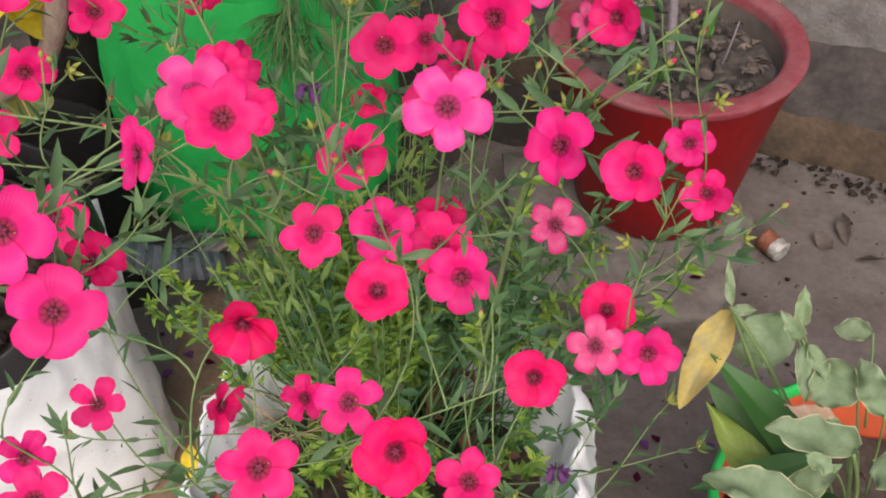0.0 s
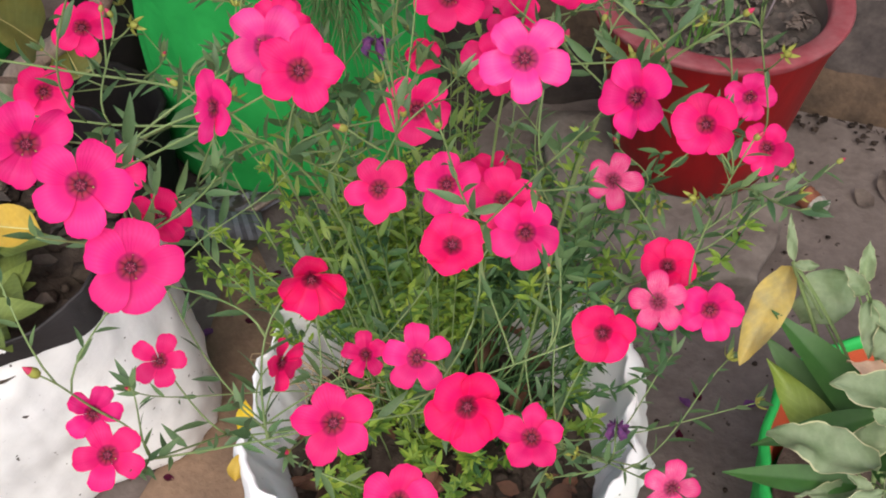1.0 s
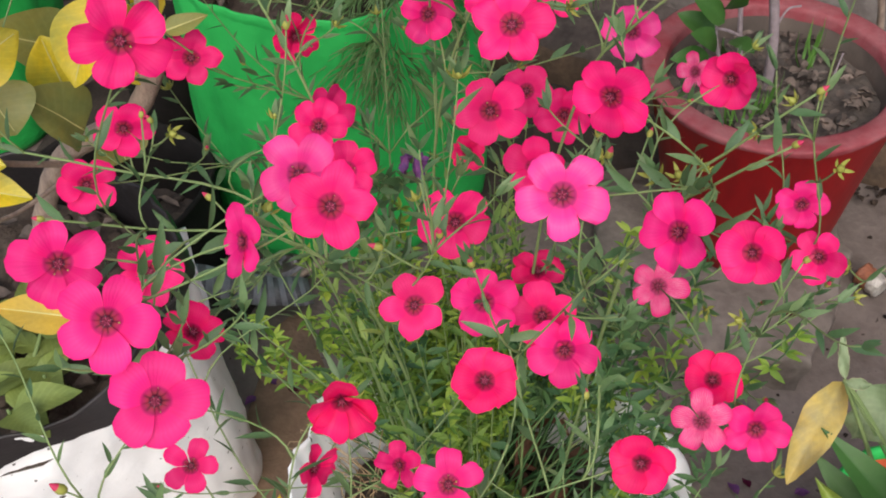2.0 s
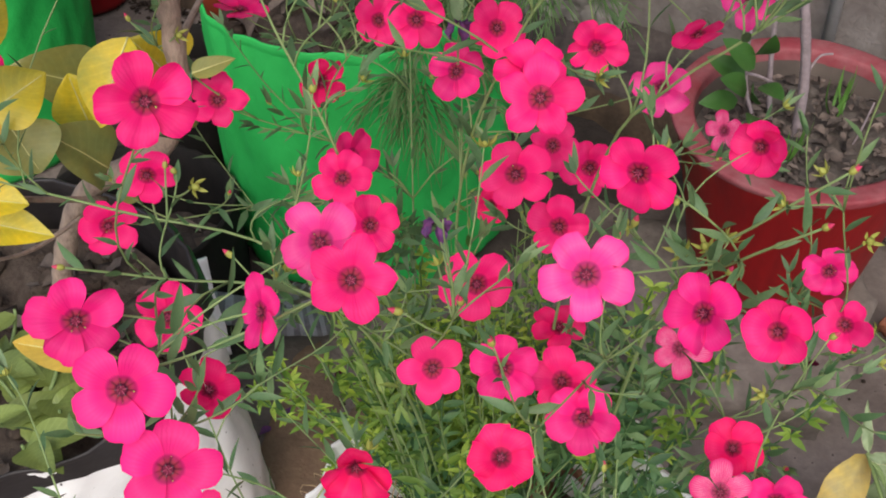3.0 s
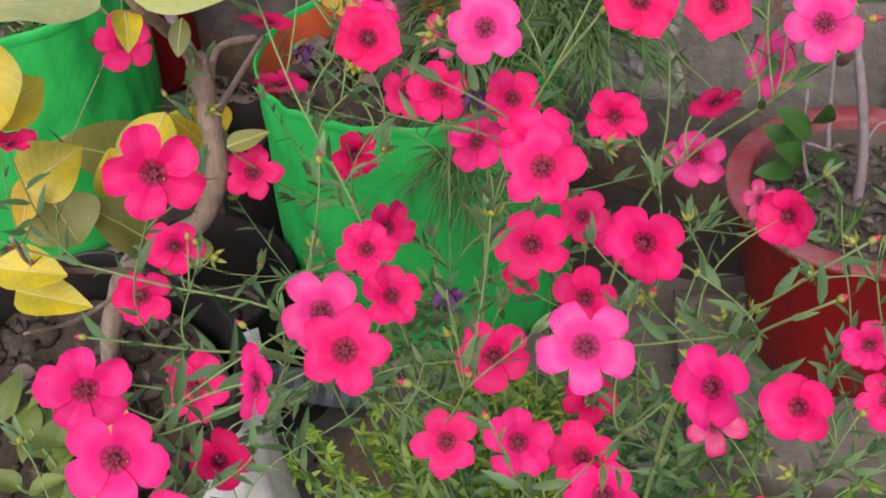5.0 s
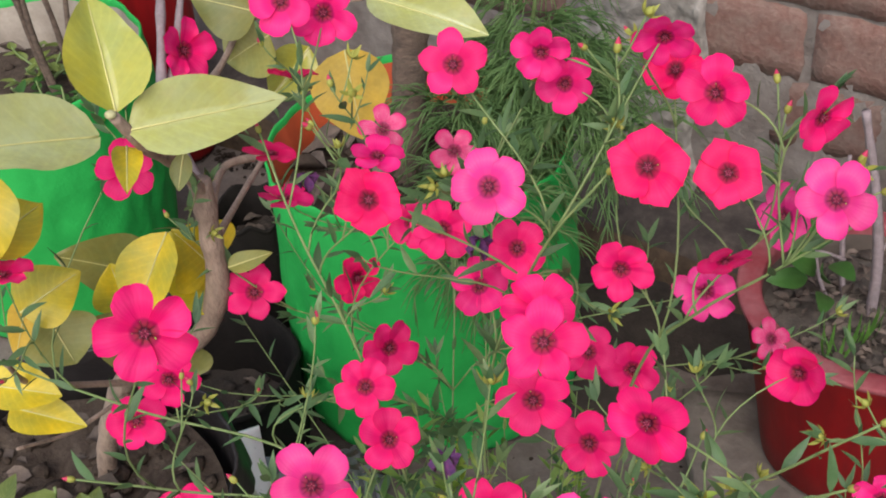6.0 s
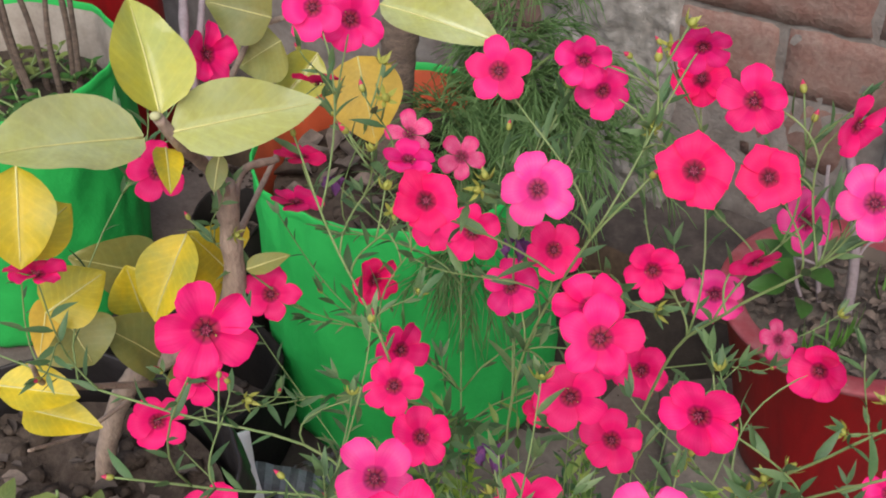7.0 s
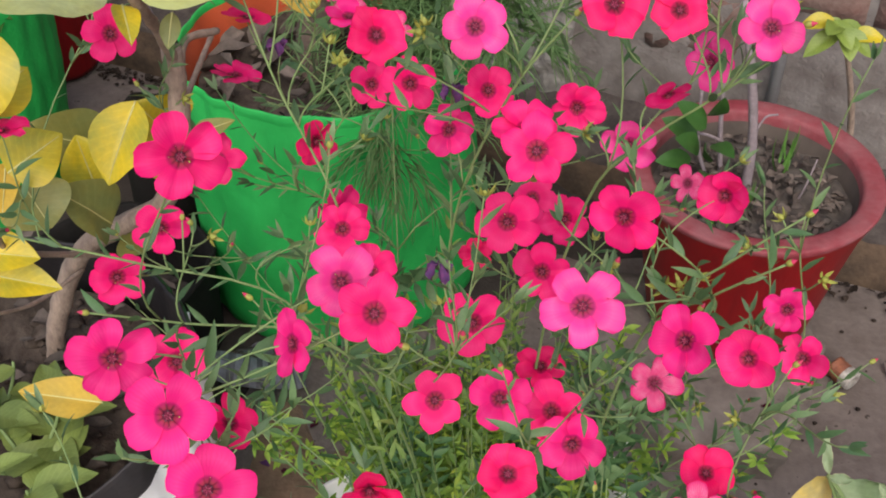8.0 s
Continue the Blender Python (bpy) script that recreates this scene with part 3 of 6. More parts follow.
GREEN_A = Vector((-0.228, 1.165, 0.0))
fabric_bag("grow_bag", "bright green fabric grow bag with an orange lining", GREEN_A, .167, .178, .345, M_GREEN, M_ORANGE, "green grow bags", 0.0, .06, .0025)
soil_disc("bag_soil", GREEN_A + Vector((0, 0, .295)), .150, "brown soil with dead leaves in the green bag", M_SOILDARK, .014, 8, 26, .05)
GREEN_B = Vector((-0.80, 1.28, 0.0))
fabric_bag("grow_bag", "bright green fabric grow bag with a pale inner fold", GREEN_B, .180, .160, .36, M_GREEN, M_WHITEBAND, "green grow bags", 2.0, .05, .003)
soil_disc("bag_soil", GREEN_B + Vector((0, 0, .285)), .160, "dark soil with weeds in the green bag", M_SOILDARK, .014, 18, 10, .04)
GREEN_C = Vector((0.365, 0.475, 0.0))
fabric_bag("grow_bag", "green fabric grow bag with an orange lining beside the concrete", GREEN_C, .142, .115, .225, M_GREEN, M_ORANGE, "green grow bags", 4.0)
soil_disc("bag_soil", GREEN_C + Vector((0, 0, .165)), .125, "dark moist soil in the green bag", M_SOILDARK, .01, 28, 4, .03)


def sack(name, label, centre, top, r_top, r_bot, h, liner, seed, folds=7, corner=0.0, corner_turn=0.0, squash=1.0, crease=1.0, cuff=0.0):
    """A white woven sack standing open: creased wall leaning from its foot to its mouth, rolled lip, dark inside."""
    bag = thing(name, label, "sack", centre)
    lean = Vector(top) - Vector(centre)

    def ring_point(a, t, k=1.0):
        r = (r_bot + (r_top - r_bot) * t) * k
        sq = 1 + corner * max(0, 1 - t) ** 1.2 * (abs(math.cos(2 * (a - corner_turn))) ** 2 - .35)
        cr = .035 * noise.noise(Vector((math.cos(a) * folds * .35, math.sin(a) * folds * .35, t * 1.6 + seed)))
        cr += .022 * noise.noise(Vector((math.cos(a) * folds, math.sin(a) * folds, t * 3 + seed)))
        cr += .030 * (.25 - abs(noise.noise(Vector((math.cos(a) * folds * .5 + t, math.sin(a) * folds * .5 - t, t * 2.2 + seed * 3)))))
        cr += .03 * noise.noise(Vector((math.cos(a) * folds * .8, math.sin(a) * folds * .8, t * 6 + seed * 2))) * (crease - 1)
        cr += .010 * noise.noise(Vector((math.cos(a) * folds * 2.6, math.sin(a) * folds * 2.6, t * 9 + seed))) + .005 * noise.noise(Vector((math.cos(a) * folds * 6, math.sin(a) * folds * 6, t * 20 + seed)))
        r *= sq * (1 + cr * 1.6 * (1 + (crease - 1) * t) + .05 * math.sin(math.pi * t))
        lift = .10 * r_top * t ** 4 * (noise.noise(Vector((math.cos(a) * 1.4, math.sin(a) * 1.4, seed + 5))) + (crease - 1) * .8 * noise.noise(Vector((math.cos(a) * 4, math.sin(a) * 4, seed + 8))))
        return Vector((r * math.cos(a) + lean.x * t, r * math.sin(a) * squash + lean.y * t, h * t + lift))
    steps, levels = 180, 30

    def skin(bm, ts, k):
        rows = []
        for t, kk in ts:
            rows.append([bm.verts.new(ring_point(math.tau * i / steps, t, kk * k)) for i in range(steps)])
        for j in range(len(rows) - 1):
            for i in range(steps):
                bm.faces.new((rows[j][i], rows[j][(i + 1) % steps], rows[j + 1][(i + 1) % steps], rows[j + 1][i]))
        return rows
    bm = bmesh.new()
    rows = skin(bm, [(0.004, .3), (0.004, .97)] + [(.03 + .97 * i / levels, 1.0) for i in range(levels + 1)], 1.0)
    part("sack_wall", bm, M_BAG, bag)
    bm = bmesh.new()
    skin(bm, [(.985, 1.0), (1.0, 1.006), (1.006, 1.003), (1.006, .992), (1.0, .984), (.95, .975)], 1.0)
    part("rolled_lip", bm, liner if liner is M_LINER else M_BAG, bag)
    if cuff:
        bm = bmesh.new()
        rows = []
        for s in (0, .25, .5, .75, 1.0):
            row = []
            for i in range(steps):
                a = math.tau * i / steps
                w = cuff * max(.15, .55 + 1.1 * noise.noise(Vector((math.cos(a) * 1.5, math.sin(a) * 1.5, seed + 3))))
                row.append(bm.verts.new(ring_point(a, 1.006 - .05 * s - .16 * s * s * w / cuff, 1.0 + s * w) + Vector((0, 0, .006 * math.sin(math.pi * s)))))
            rows.append(row)
        for j in range(len(rows) - 1):
            for i in range(steps):
                bm.faces.new((rows[j][i], rows[j][(i + 1) % steps], rows[j + 1][(i + 1) % steps], rows[j + 1][i]))
        part("turned_down_cuff", bm, liner, bag)
    bm = bmesh.new()
    skin(bm, [(1.0, .985), (.93, .975), (.82, .955), (.68, .93), (.6, .91)] if liner is M_LINER else [(1.0, .985), (.94, .955), (.86, .91), (.78, .86), (.70, .82), (.6, .78)], 1.0)
    part("inside", bm, liner, bag)
    return bag


FLAX = Vector((-0.02, 0.492, 0.0))
sack("planting_sack", "white woven sack holding the flax plant", FLAX + Vector((0, .01, 0)), FLAX, .138, .125, .30, M_BAG, 2.0, 5, 0, 0, 1.0, 1.7, .16)
soil_disc("sack_soil", FLAX + Vector((0, 0, .215)), .118, "dark soil with fallen brown leaves in the sack", M_SOILDARK, .012, 5, 80, .021, 0, M_BROWNLEAF, 90, .011)
LEFT = Vector((-0.42, 0.70, 0.0))
LEFT_TOP = Vector((-0.425, 0.625, 0.0))
sack("planting_sack", "large white woven sack lined with black plastic", LEFT, LEFT_TOP, .160, .146, .345, M_LINER, 7.3, 4, .26, radians(-9), 1.0, 1.0, .05)
soil_disc("sack_soil", LEFT_TOP + Vector((0, 0, .295)), .150, "dark soil littered with dead leaves in the sack", M_SOILDARK, .014, 9, 80, .022, 0, None, 170, .013)

# ---- the flax plant ----
plant = thing("flax_plant", "scarlet flax plant with many open pink flowers", "flower plant", FLAX + Vector((0, 0, .215)))
PLANT0 = Matrix.Translation(-plant.location)
BASE = plant.location.copy()


def petal_mesh(kind, seed):
    """One petal along +x, unit length: claw, fan-shaped blade, cupped and slightly ruffled."""
    rng = random.Random(seed)
    spread, cup, lift = {"r": (.66, .10, .12), "s": (.62, .07, .08), "p": (.74, .08, .13), "t": (.60, .10, .06), "k": (.80, .20, .30), "v": (.58, .12, .10)}[kind]
    bm = bmesh.new()
    uvl = bm.loops.layers.uv.new("UVMap")
    nu, nv = 5, 9
    ph = rng.uniform(0, 6)
    lop = rng.uniform(-.08, .08)
    grid = []
    for j in range(nv + 1):
        v = 1 - (1 - j / nv) ** 1.25
        row = []
        for i in range(-nu, nu + 1):
            u = i / nu
            a = abs(u)
            th = u * spread * (1.06 - .24 * v + .16 * math.sin(math.pi * .8 * v))
            if kind == "p":
                edge = .82 * .809 / math.cos(max(0, .628 - abs(th))) + .18 * (.98 - .06 * a ** 2)
            elif kind == "s":
                edge = 1 - .20 * a ** 1.25 - .10 * a ** 5
            else:
                edge = 1 - .10 * a ** 2 - (.30 if kind in "tv" else .14) * a ** 5
            r = .04 + .96 * v * (1 + (edge - 1) * v ** 1.5 + lop * u * v * v + .016 * math.sin(7 * u + ph) * v ** 4 + .010 * math.sin(17 * u + ph * 3) * v ** 6)
            x, y = r * math.cos(th), r * math.sin(th)
            z = lift * v ** 1.4 - .30 * max(0, v - .6) ** 2 + cup * y * y * 2.6 - .05 * math.exp(-(u * 5) ** 2) * v * (1 - v) * 2
            z += .040 * v * v * math.sin(3.4 * u + ph) + .022 * v ** 3 * math.sin(8 * u + ph * 2)
            row.append(bm.verts.new((x, y, z)))
        grid.append(row)
    for j in range(nv):
        for i in range(2 * nu):
            f = bm.faces.new((grid[j][i], grid[j][i + 1], grid[j + 1][i + 1], grid[j + 1][i]))
            for lp, (a, b) in zip(f.loops, ((i, j), (i + 1, j), (i + 1, j + 1), (i, j + 1))):
                lp[uvl].uv = (a / (2 * nu), b / nv)
    me = bpy.data.meshes.new("petal")
    bm.to_mesh(me)
    bm.free()
    me.shade_smooth()
    return me


def throat_mesh():
    """The flower's eye and calyx: dark dished disc, five stamens, five green sepals and a stub of stalk behind."""
    bm = bmesh.new()
    lathe(bm, [(.005, .034), (.035, .028), (.066, .036), (.088, .046), (.084, .034), (.055, -.06), (.03, -.10)], 20, lambda a, i: (1 + .16 * math.cos(5 * a) * (i in (2, 3, 4)), 0))
    for f in bm.faces:
        f.material_index = 0
    for k in range(5):
        a = math.tau * (k + .5) / 5
        d = Vector((math.cos(a), math.sin(a), 0))
        tube(bm, [d * .03 + Vector((0, 0, .02)), d * .045 + Vector((0, 0, .08)), d * .10 + Vector((0, 0, .12))], .011, .008, 5, 3)
        lump(bm, d * .108 + Vector((0, 0, .124)), .020, k, 1, (1, 1, .7), .2, 1)
        n0 = len(bm.faces)
        a = math.tau * k / 5
        d = Vector((math.cos(a), math.sin(a), 0))
        blade(bm, d * .03 + Vector((0, 0, -.10)), d * .26 + Vector((0, 0, .0)), .14, (0, 0, -1), .1, .2, 1, 4, "lance")
        bm.faces.ensure_lookup_table()
        for f in bm.faces[n0:]:
            f.material_index = 2
    me = bpy.data.meshes.new("flower")
    bm.to_mesh(me)
    bm.free()
    for x in (M_THROAT, M_ANTHER, M_SEPAL, M_FILAMENT):
        me.materials.append(x)
    me.shade_smooth()
    return me


THROAT = throat_mesh()
PETALS = {}
for kind in "rsptkv":
    for tone in range(5):
        for s in range(4):
            PETALS[kind, tone, s] = None


def petal_for(kind, tone, s):
    if PETALS[kind, tone, s] is None:
        me = petal_mesh(kind, ord(kind) * 10 + s)
        me.materials.append(PETAL[tone])
        PETALS[kind, tone, s] = me
    return PETALS[kind, tone, s]


STEMS = []      # lines of the stems made so far
FLOWER_AT = []


def frame_on(at, normal, turn):
    n = Vector(normal).normalized()
    return Matrix.Translation(at) @ n.to_track_quat("Z", "Y").to_matrix().to_4x4() @ Matrix.Rotation(turn, 4, "Z")


def bloom(x, y, z, size, pale, kind, nx, ny, nz, spin=None):
    """One open flower: centre, width, how pale, outline, the way it faces, and the slant of a petal in degrees."""
    at = Vector((x, y, z))
    n = Vector((nx, ny, nz)).normalized()
    turn = rnd.uniform(0, math.tau)
    if spin is not None:
        turn = radians(spin)
    flower = share("flower", THROAT, PLANT0 @ frame_on(at, n, turn) @ Matrix.Scale(size / 2, 4), plant)
    deep = rnd.uniform(.5, 1.9)
    tone = 4 if kind == "v" else min(3, int(pale * 4.4))
    for k in range(5):
        m = Matrix.Rotation(math.tau * k / 5 + rnd.uniform(-.11, .11), 4, "Z") @ Matrix.Translation((0, 0, .012 * (k % 2) + .006 * (k % 3)))
        m = m @ Matrix.Rotation(rnd.uniform(-.20, .12), 4, "Y") @ Matrix.Rotation(rnd.uniform(.04, .16), 4, "X") @ Matrix.Diagonal((rnd.uniform(.92, 1.06), rnd.uniform(.90, 1.08), deep, 1))
        share("petal", petal_for(kind, tone, rnd.randrange(4)), m, flower)
    FLOWER_AT.append((at, n, size))

bloom(-0.199, 0.401, 0.615, 0.0433, 0.50, 'r', 0.39, -0.74, 0.54, 17)
bloom(-0.151, 0.341, 0.647, 0.0407, 0.50, 'r', 0.36, -0.72, 0.59, 45)
bloom(-0.217, 0.518, 0.486, 0.0428, 0.45, 'r', 0.33, -0.64, 0.69, 50)
bloom(-0.137, 0.331, 0.610, 0.0424, 0.60, 'r', 0.32, -0.69, 0.65, 62)
bloom(-0.067, 0.386, 0.669, 0.0371, 0.45, 's', 0.18, -0.71, 0.68, 62)
bloom(-0.027, 0.488, 0.564, 0.0386, 0.35, 'r', 0.07, -0.83, 0.56)
bloom(0.025, 0.404, 0.662, 0.0402, 0.80, 't', -0.03, -0.74, 0.68, 56)
bloom(0.076, 0.413, 0.634, 0.0362, 0.50, 'r', -0.72, -0.52, 0.46, 64)
bloom(0.116, 0.441, 0.595, 0.0329, 0.40, 'k', -0.40, -0.80, 0.45)
bloom(0.175, 0.575, 0.503, 0.0324, 0.50, 'r', -0.20, -0.90, 0.38)
bloom(0.187, 0.555, 0.479, 0.0342, 0.45, 'r', -0.39, -0.65, 0.65)
bloom(-0.045, 0.442, 0.549, 0.0358, 0.25, 's', 0.10, -0.66, 0.74, 36)
bloom(-0.010, 0.445, 0.550, 0.0372, 0.50, 'r', 0.04, -0.79, 0.62, 20)
bloom(0.032, 0.444, 0.516, 0.0400, 0.60, 'r', -0.02, -0.87, 0.50, 60)
bloom(-0.074, 0.382, 0.547, 0.0348, 0.15, 'k', 0.15, -0.97, 0.17)
bloom(-0.005, 0.361, 0.593, 0.0325, 0.15, 'p', 0.03, -0.47, 0.88, 45)
bloom(0.069, 0.377, 0.514, 0.0326, 0.20, 'k', -0.27, -0.80, 0.54, 40)
bloom(0.109, 0.440, 0.464, 0.0357, 0.90, 'v', -0.15, -0.65, 0.74)
bloom(0.091, 0.540, 0.464, 0.0365, 0.80, 'v', 0.07, -0.68, 0.73)
bloom(0.002, 0.470, 0.699, 0.0370, 0.30, 's', 0.00, -0.81, 0.58, 15)
bloom(-0.010, 0.520, 0.613, 0.0376, 0.40, 'r', 0.04, -0.88, 0.48)
bloom(0.0455, 0.457, 0.672, 0.0368, 0.45, 'r', -0.37, -0.90, 0.22, 50)
bloom(0.119, 0.570, 0.599, 0.0334, 0.35, 'k', -0.45, -0.83, 0.33)
bloom(-0.174, 0.410, 0.443, 0.0324, 0.30, 't', 0.29, -0.59, 0.76, 54)
bloom(-0.190, 0.350, 0.477, 0.0321, 0.50, 't', 0.49, -0.69, 0.54)
bloom(-0.057, 0.306, 0.536, 0.0385, 0.25, 's', 0.15, -0.57, 0.81, 17)
bloom(-0.023, 0.361, 0.512, 0.0351, 0.66, 't', 0.07, -0.62, 0.78, 17)
bloom(0.002, 0.328, 0.519, 0.0386, 0.15, 'k', 0.03, -0.78, 0.63)
bloom(0.038, 0.380, 0.415, 0.0403, 0.35, 's', -0.03, -0.56, 0.83, 16)
bloom(-0.102, 0.376, 0.658, 0.0302, 0.50, 'r', -0.69, -0.57, 0.45)
bloom(0.141, 0.446, 0.451, 0.0370, 0.60, 'r', 0.00, -0.83, 0.56)
bloom(-0.078, 0.513, 0.733, 0.0321, 0.10, 'p', 0.20, -0.77, 0.61)
bloom(0.038, 0.542, 0.738, 0.0370, 0.15, 'p', -0.04, -0.81, 0.58, 17)
bloom(0.072, 0.551, 0.731, 0.0314, 0.12, 'p', -0.02, -0.81, 0.59, 50)
bloom(0.115, 0.533, 0.733, 0.0334, 0.85, 'r', -0.20, -0.79, 0.59, 60)
bloom(-0.031, 0.542, 0.723, 0.0360, 0.70, 'r', 0.10, -0.79, 0.60, 33)
bloom(-0.055, 0.593, 0.755, 0.0339, 0.25, 's', 0.14, -0.85, 0.51, 16)
bloom(-0.005, 0.613, 0.736, 0.0297, 0.55, 'r', 0.23, -0.95, 0.20)
bloom(0.065, 0.584, 0.751, 0.0336, 0.35, 'r', -0.23, -0.90, 0.36)
bloom(-0.108, 0.817, 0.557, 0.0371, 0.95, 'v', 0.15, -0.81, 0.56)
bloom(-0.159, 0.718, 0.716, 0.0428, 0.50, 'r', 0.26, -0.85, 0.45)
bloom(-0.167, 0.458, 0.696, 0.0435, 0.35, 'r', 0.40, -0.80, 0.45)
bloom(-0.218, 0.670, 0.534, 0.0409, 0.25, 's', 0.31, -0.69, 0.65)
bloom(0.027, 0.578, 0.652, 0.0323, 0.30, 'r', 0.04, -0.89, 0.46)
bloom(0.033, 0.677, 0.487, 0.0406, 0.40, 'r', 0.01, -0.91, 0.42)
bloom(-0.091, 0.534, 0.557, 0.0362, 0.35, 'r', 0.34, -0.59, 0.73)
bloom(-0.024, 0.572, 0.665, 0.0307, 0.45, 'r', 0.12, -0.80, 0.59)
bloom(0.076, 0.570, 0.668, 0.0295, 0.45, 'r', 0.35, -0.85, -0.40)
bloom(0.116, 0.670, 0.530, 0.0273, 1.00, 'v', -0.45, -0.72, 0.53)
bloom(-0.268, 0.573, 0.506, 0.0389, 0.40, 'r', 0.43, -0.82, 0.38)
bloom(-0.117, 0.674, 0.665, 0.0300, 0.80, 'v', 0.22, -0.60, 0.77)
bloom(-0.147, 0.676, 0.549, 0.0367, 0.20, 'r', 0.67, -0.74, 0.03)
bloom(0.109, 0.569, 0.750, 0.0320, 0.45, 'r', 0.59, -0.80, -0.07)
bloom(-0.220, 0.547, 0.574, 0.0353, 0.30, 'r', 0.30, -0.91, 0.27)
bloom(0.120, 0.478, 0.452, 0.0350, 0.05, 'k', -0.12, -0.50, 0.85)
bloom(-0.221, 0.756, 0.549, 0.0405, 0.30, 'r', 0.11, 0.20, 0.97)
bloom(-0.073, 0.621, 0.636, 0.0351, 0.30, 'r', 0.12, -0.92, 0.38)
bloom(-0.103, 0.664, 0.606, 0.0312, 0.25, 'r', 0.15, -0.83, 0.53)
bloom(-0.047, 0.586, 0.627, 0.0328, 0.50, 'r', 0.14, -0.75, 0.65)
bloom(0.075, 0.693, 0.545, 0.0406, 0.70, 'r', -0.07, -0.96, 0.28)
bloom(-0.173, 0.689, 0.737, 0.0379, 0.55, 'r', 0.32, -0.84, 0.43)
bloom(-0.256, 0.722, 0.685, 0.0422, 0.30, 'r', 0.91, -0.34, 0.23)
bloom(-0.182, 0.713, 0.674, 0.0345, 0.20, 'r', -0.02, 0.47, 0.88)
bloom(-0.015, 0.603, 0.758, 0.0280, 0.60, 'r', 0.11, -0.99, 0.02)
bloom(0.041, 0.611, 0.764, 0.0300, 0.60, 'r', 0.04, -0.96, -0.28)
bloom(0.047, 0.663, 0.717, 0.0340, 0.15, 'k', -0.05, -0.63, 0.77)
bloom(0.107, 0.620, 0.659, 0.0360, 0.95, 'r', -0.64, -0.64, 0.43)
bloom(-0.111, 0.637, 0.671, 0.0320, 0.60, 'r', 0.10, -0.05, 0.99)
bloom(-0.175, 0.641, 0.666, 0.0319, 0.20, 'r', 0.11, 0.15, 0.98)
bloom(-0.303, 0.550, 0.639, 0.0344, 0.45, 'r', 0.09, 0.34, 0.93)
bloom(-0.255, 0.620, 0.664, 0.0351, 0.40, 'r', 0.40, -0.74, 0.54)
bloom(-0.135, 0.687, 0.477, 0.0400, 0.25, 'r', 0.63, -0.59, 0.51)
bloom(-0.112, 0.567, 0.562, 0.0349, 0.25, 'r', 0.23, -0.67, 0.71)
bloom(-0.087, 0.419, 0.656, 0.0363, 0.70, 'r', 0.21, -0.73, 0.65)
bloom(0.014, 0.568, 0.533, 0.0380, 0.35, 'r', -0.01, -0.84, 0.54)
bloom(-0.030, 0.620, 0.500, 0.0260, 0.20, 'r', 0.08, -0.94, 0.34)
bloom(-0.003, 0.500, 0.690, 0.0340, 0.25, 'r', 0.00, -0.32, 0.95)
bloom(0.007, 0.637, 0.537, 0.0341, 0.30, 'r', 0.04, -0.72, 0.69)
bloom(0.020, 0.460, 0.524, 0.0374, 0.25, 'r', -0.01, -0.66, 0.75)
bloom(0.018, 0.566, 0.446, 0.0365, 0.20, 'r', -0.02, -0.24, 0.97)
bloom(-0.150, 0.409, 0.560, 0.0330, 0.20, 'r', 0.48, 0.04, 0.87)
bloom(-0.165, 0.306, 0.507, 0.0345, 0.30, 't', 0.33, -0.52, 0.79)
bloom(-0.033, 0.324, 0.439, 0.0400, 0.30, 'r', 0.09, -0.53, 0.85)
bloom(0.117, 0.360, 0.397, 0.0330, 0.95, 'v', -0.14, -0.80, 0.59)
bloom(-0.057, 0.420, 0.438, 0.0295, 0.25, 't', -0.42, -0.57, 0.71)
bloom(-0.109, 0.425, 0.423, 0.0330, 0.20, 'r', 0.88, -0.47, 0.12)


def stem_line(tip, tangent, base=None, bend=Vector((0, 0, 0))):
    """From the soil, or from a stem already there, up to a tip."""
    tip, tangent = Vector(tip), Vector(tangent).normalized()
    best = None
    for line in STEMS:
        for i in range(int(len(line) * .45), int(len(line) * .85)):
            q = line[i]
            d = tip - q
            if d.length < .03 or d.length > .24 or d.z < .30 * d.length:
                continue
            score = d.length - .5 * d.z
            if best is None or score < best[0]:
                best = (score, q, (line[i + 1] - line[i]).normalized())
    if best is not None and base is None:
        q, dirn = best[1], best[2]
        l = (tip - q).length
        way = (tip - q).normalized()
        return bez(q, q + (dirn + way).normalized() * l * .35 + bend * l, tip - (tangent + 2 * way).normalized() * l * .3 + bend * l, tip, 9), False
    if base is None:
        out = Vector((tip.x - BASE.x, tip.y - BASE.y, 0))
        base = BASE + out * .12 + Vector((rnd.uniform(-.045, .045), rnd.uniform(-.03, .045), 0))
    base = Vector(base)
    l = (tip - base).length
    mid = base + Vector((0, 0, l * .38)) + (tip - base) * .12
    return bez(base, mid + bend * l * .7, tip - tangent * l * .14 - Vector((0, 0, l * .07)) + bend * l * .7, tip, 18), True


def leaf_mesh(seed):
    bm = bmesh.new()
    blade(bm, (0, 0, 0), (1, 0, 0), .24, (0, 0, 1), .25 if seed % 2 else .05, .18, 1, 5, "lance")
    me = bpy.data.meshes.new("leaf")
    bm.to_mesh(me)
    bm.free()
    me.materials.append(M_LEAF)
    me.shade_smooth()
    return me


LEAVES = [leaf_mesh(i) for i in range(3)]


def leaf_frame(at, along, up_hint, length):
    x = Vector(along).normalized()
    z = Vector(up_hint)
    z = (z - x * z.dot(x)).normalized()
    y = z.cross(x)
    m = Matrix((x, y, z)).transposed().to_4x4()
    return Matrix.Translation(at) @ m @ Matrix.Scale(length, 4)


LEAF_COUNT = [0]
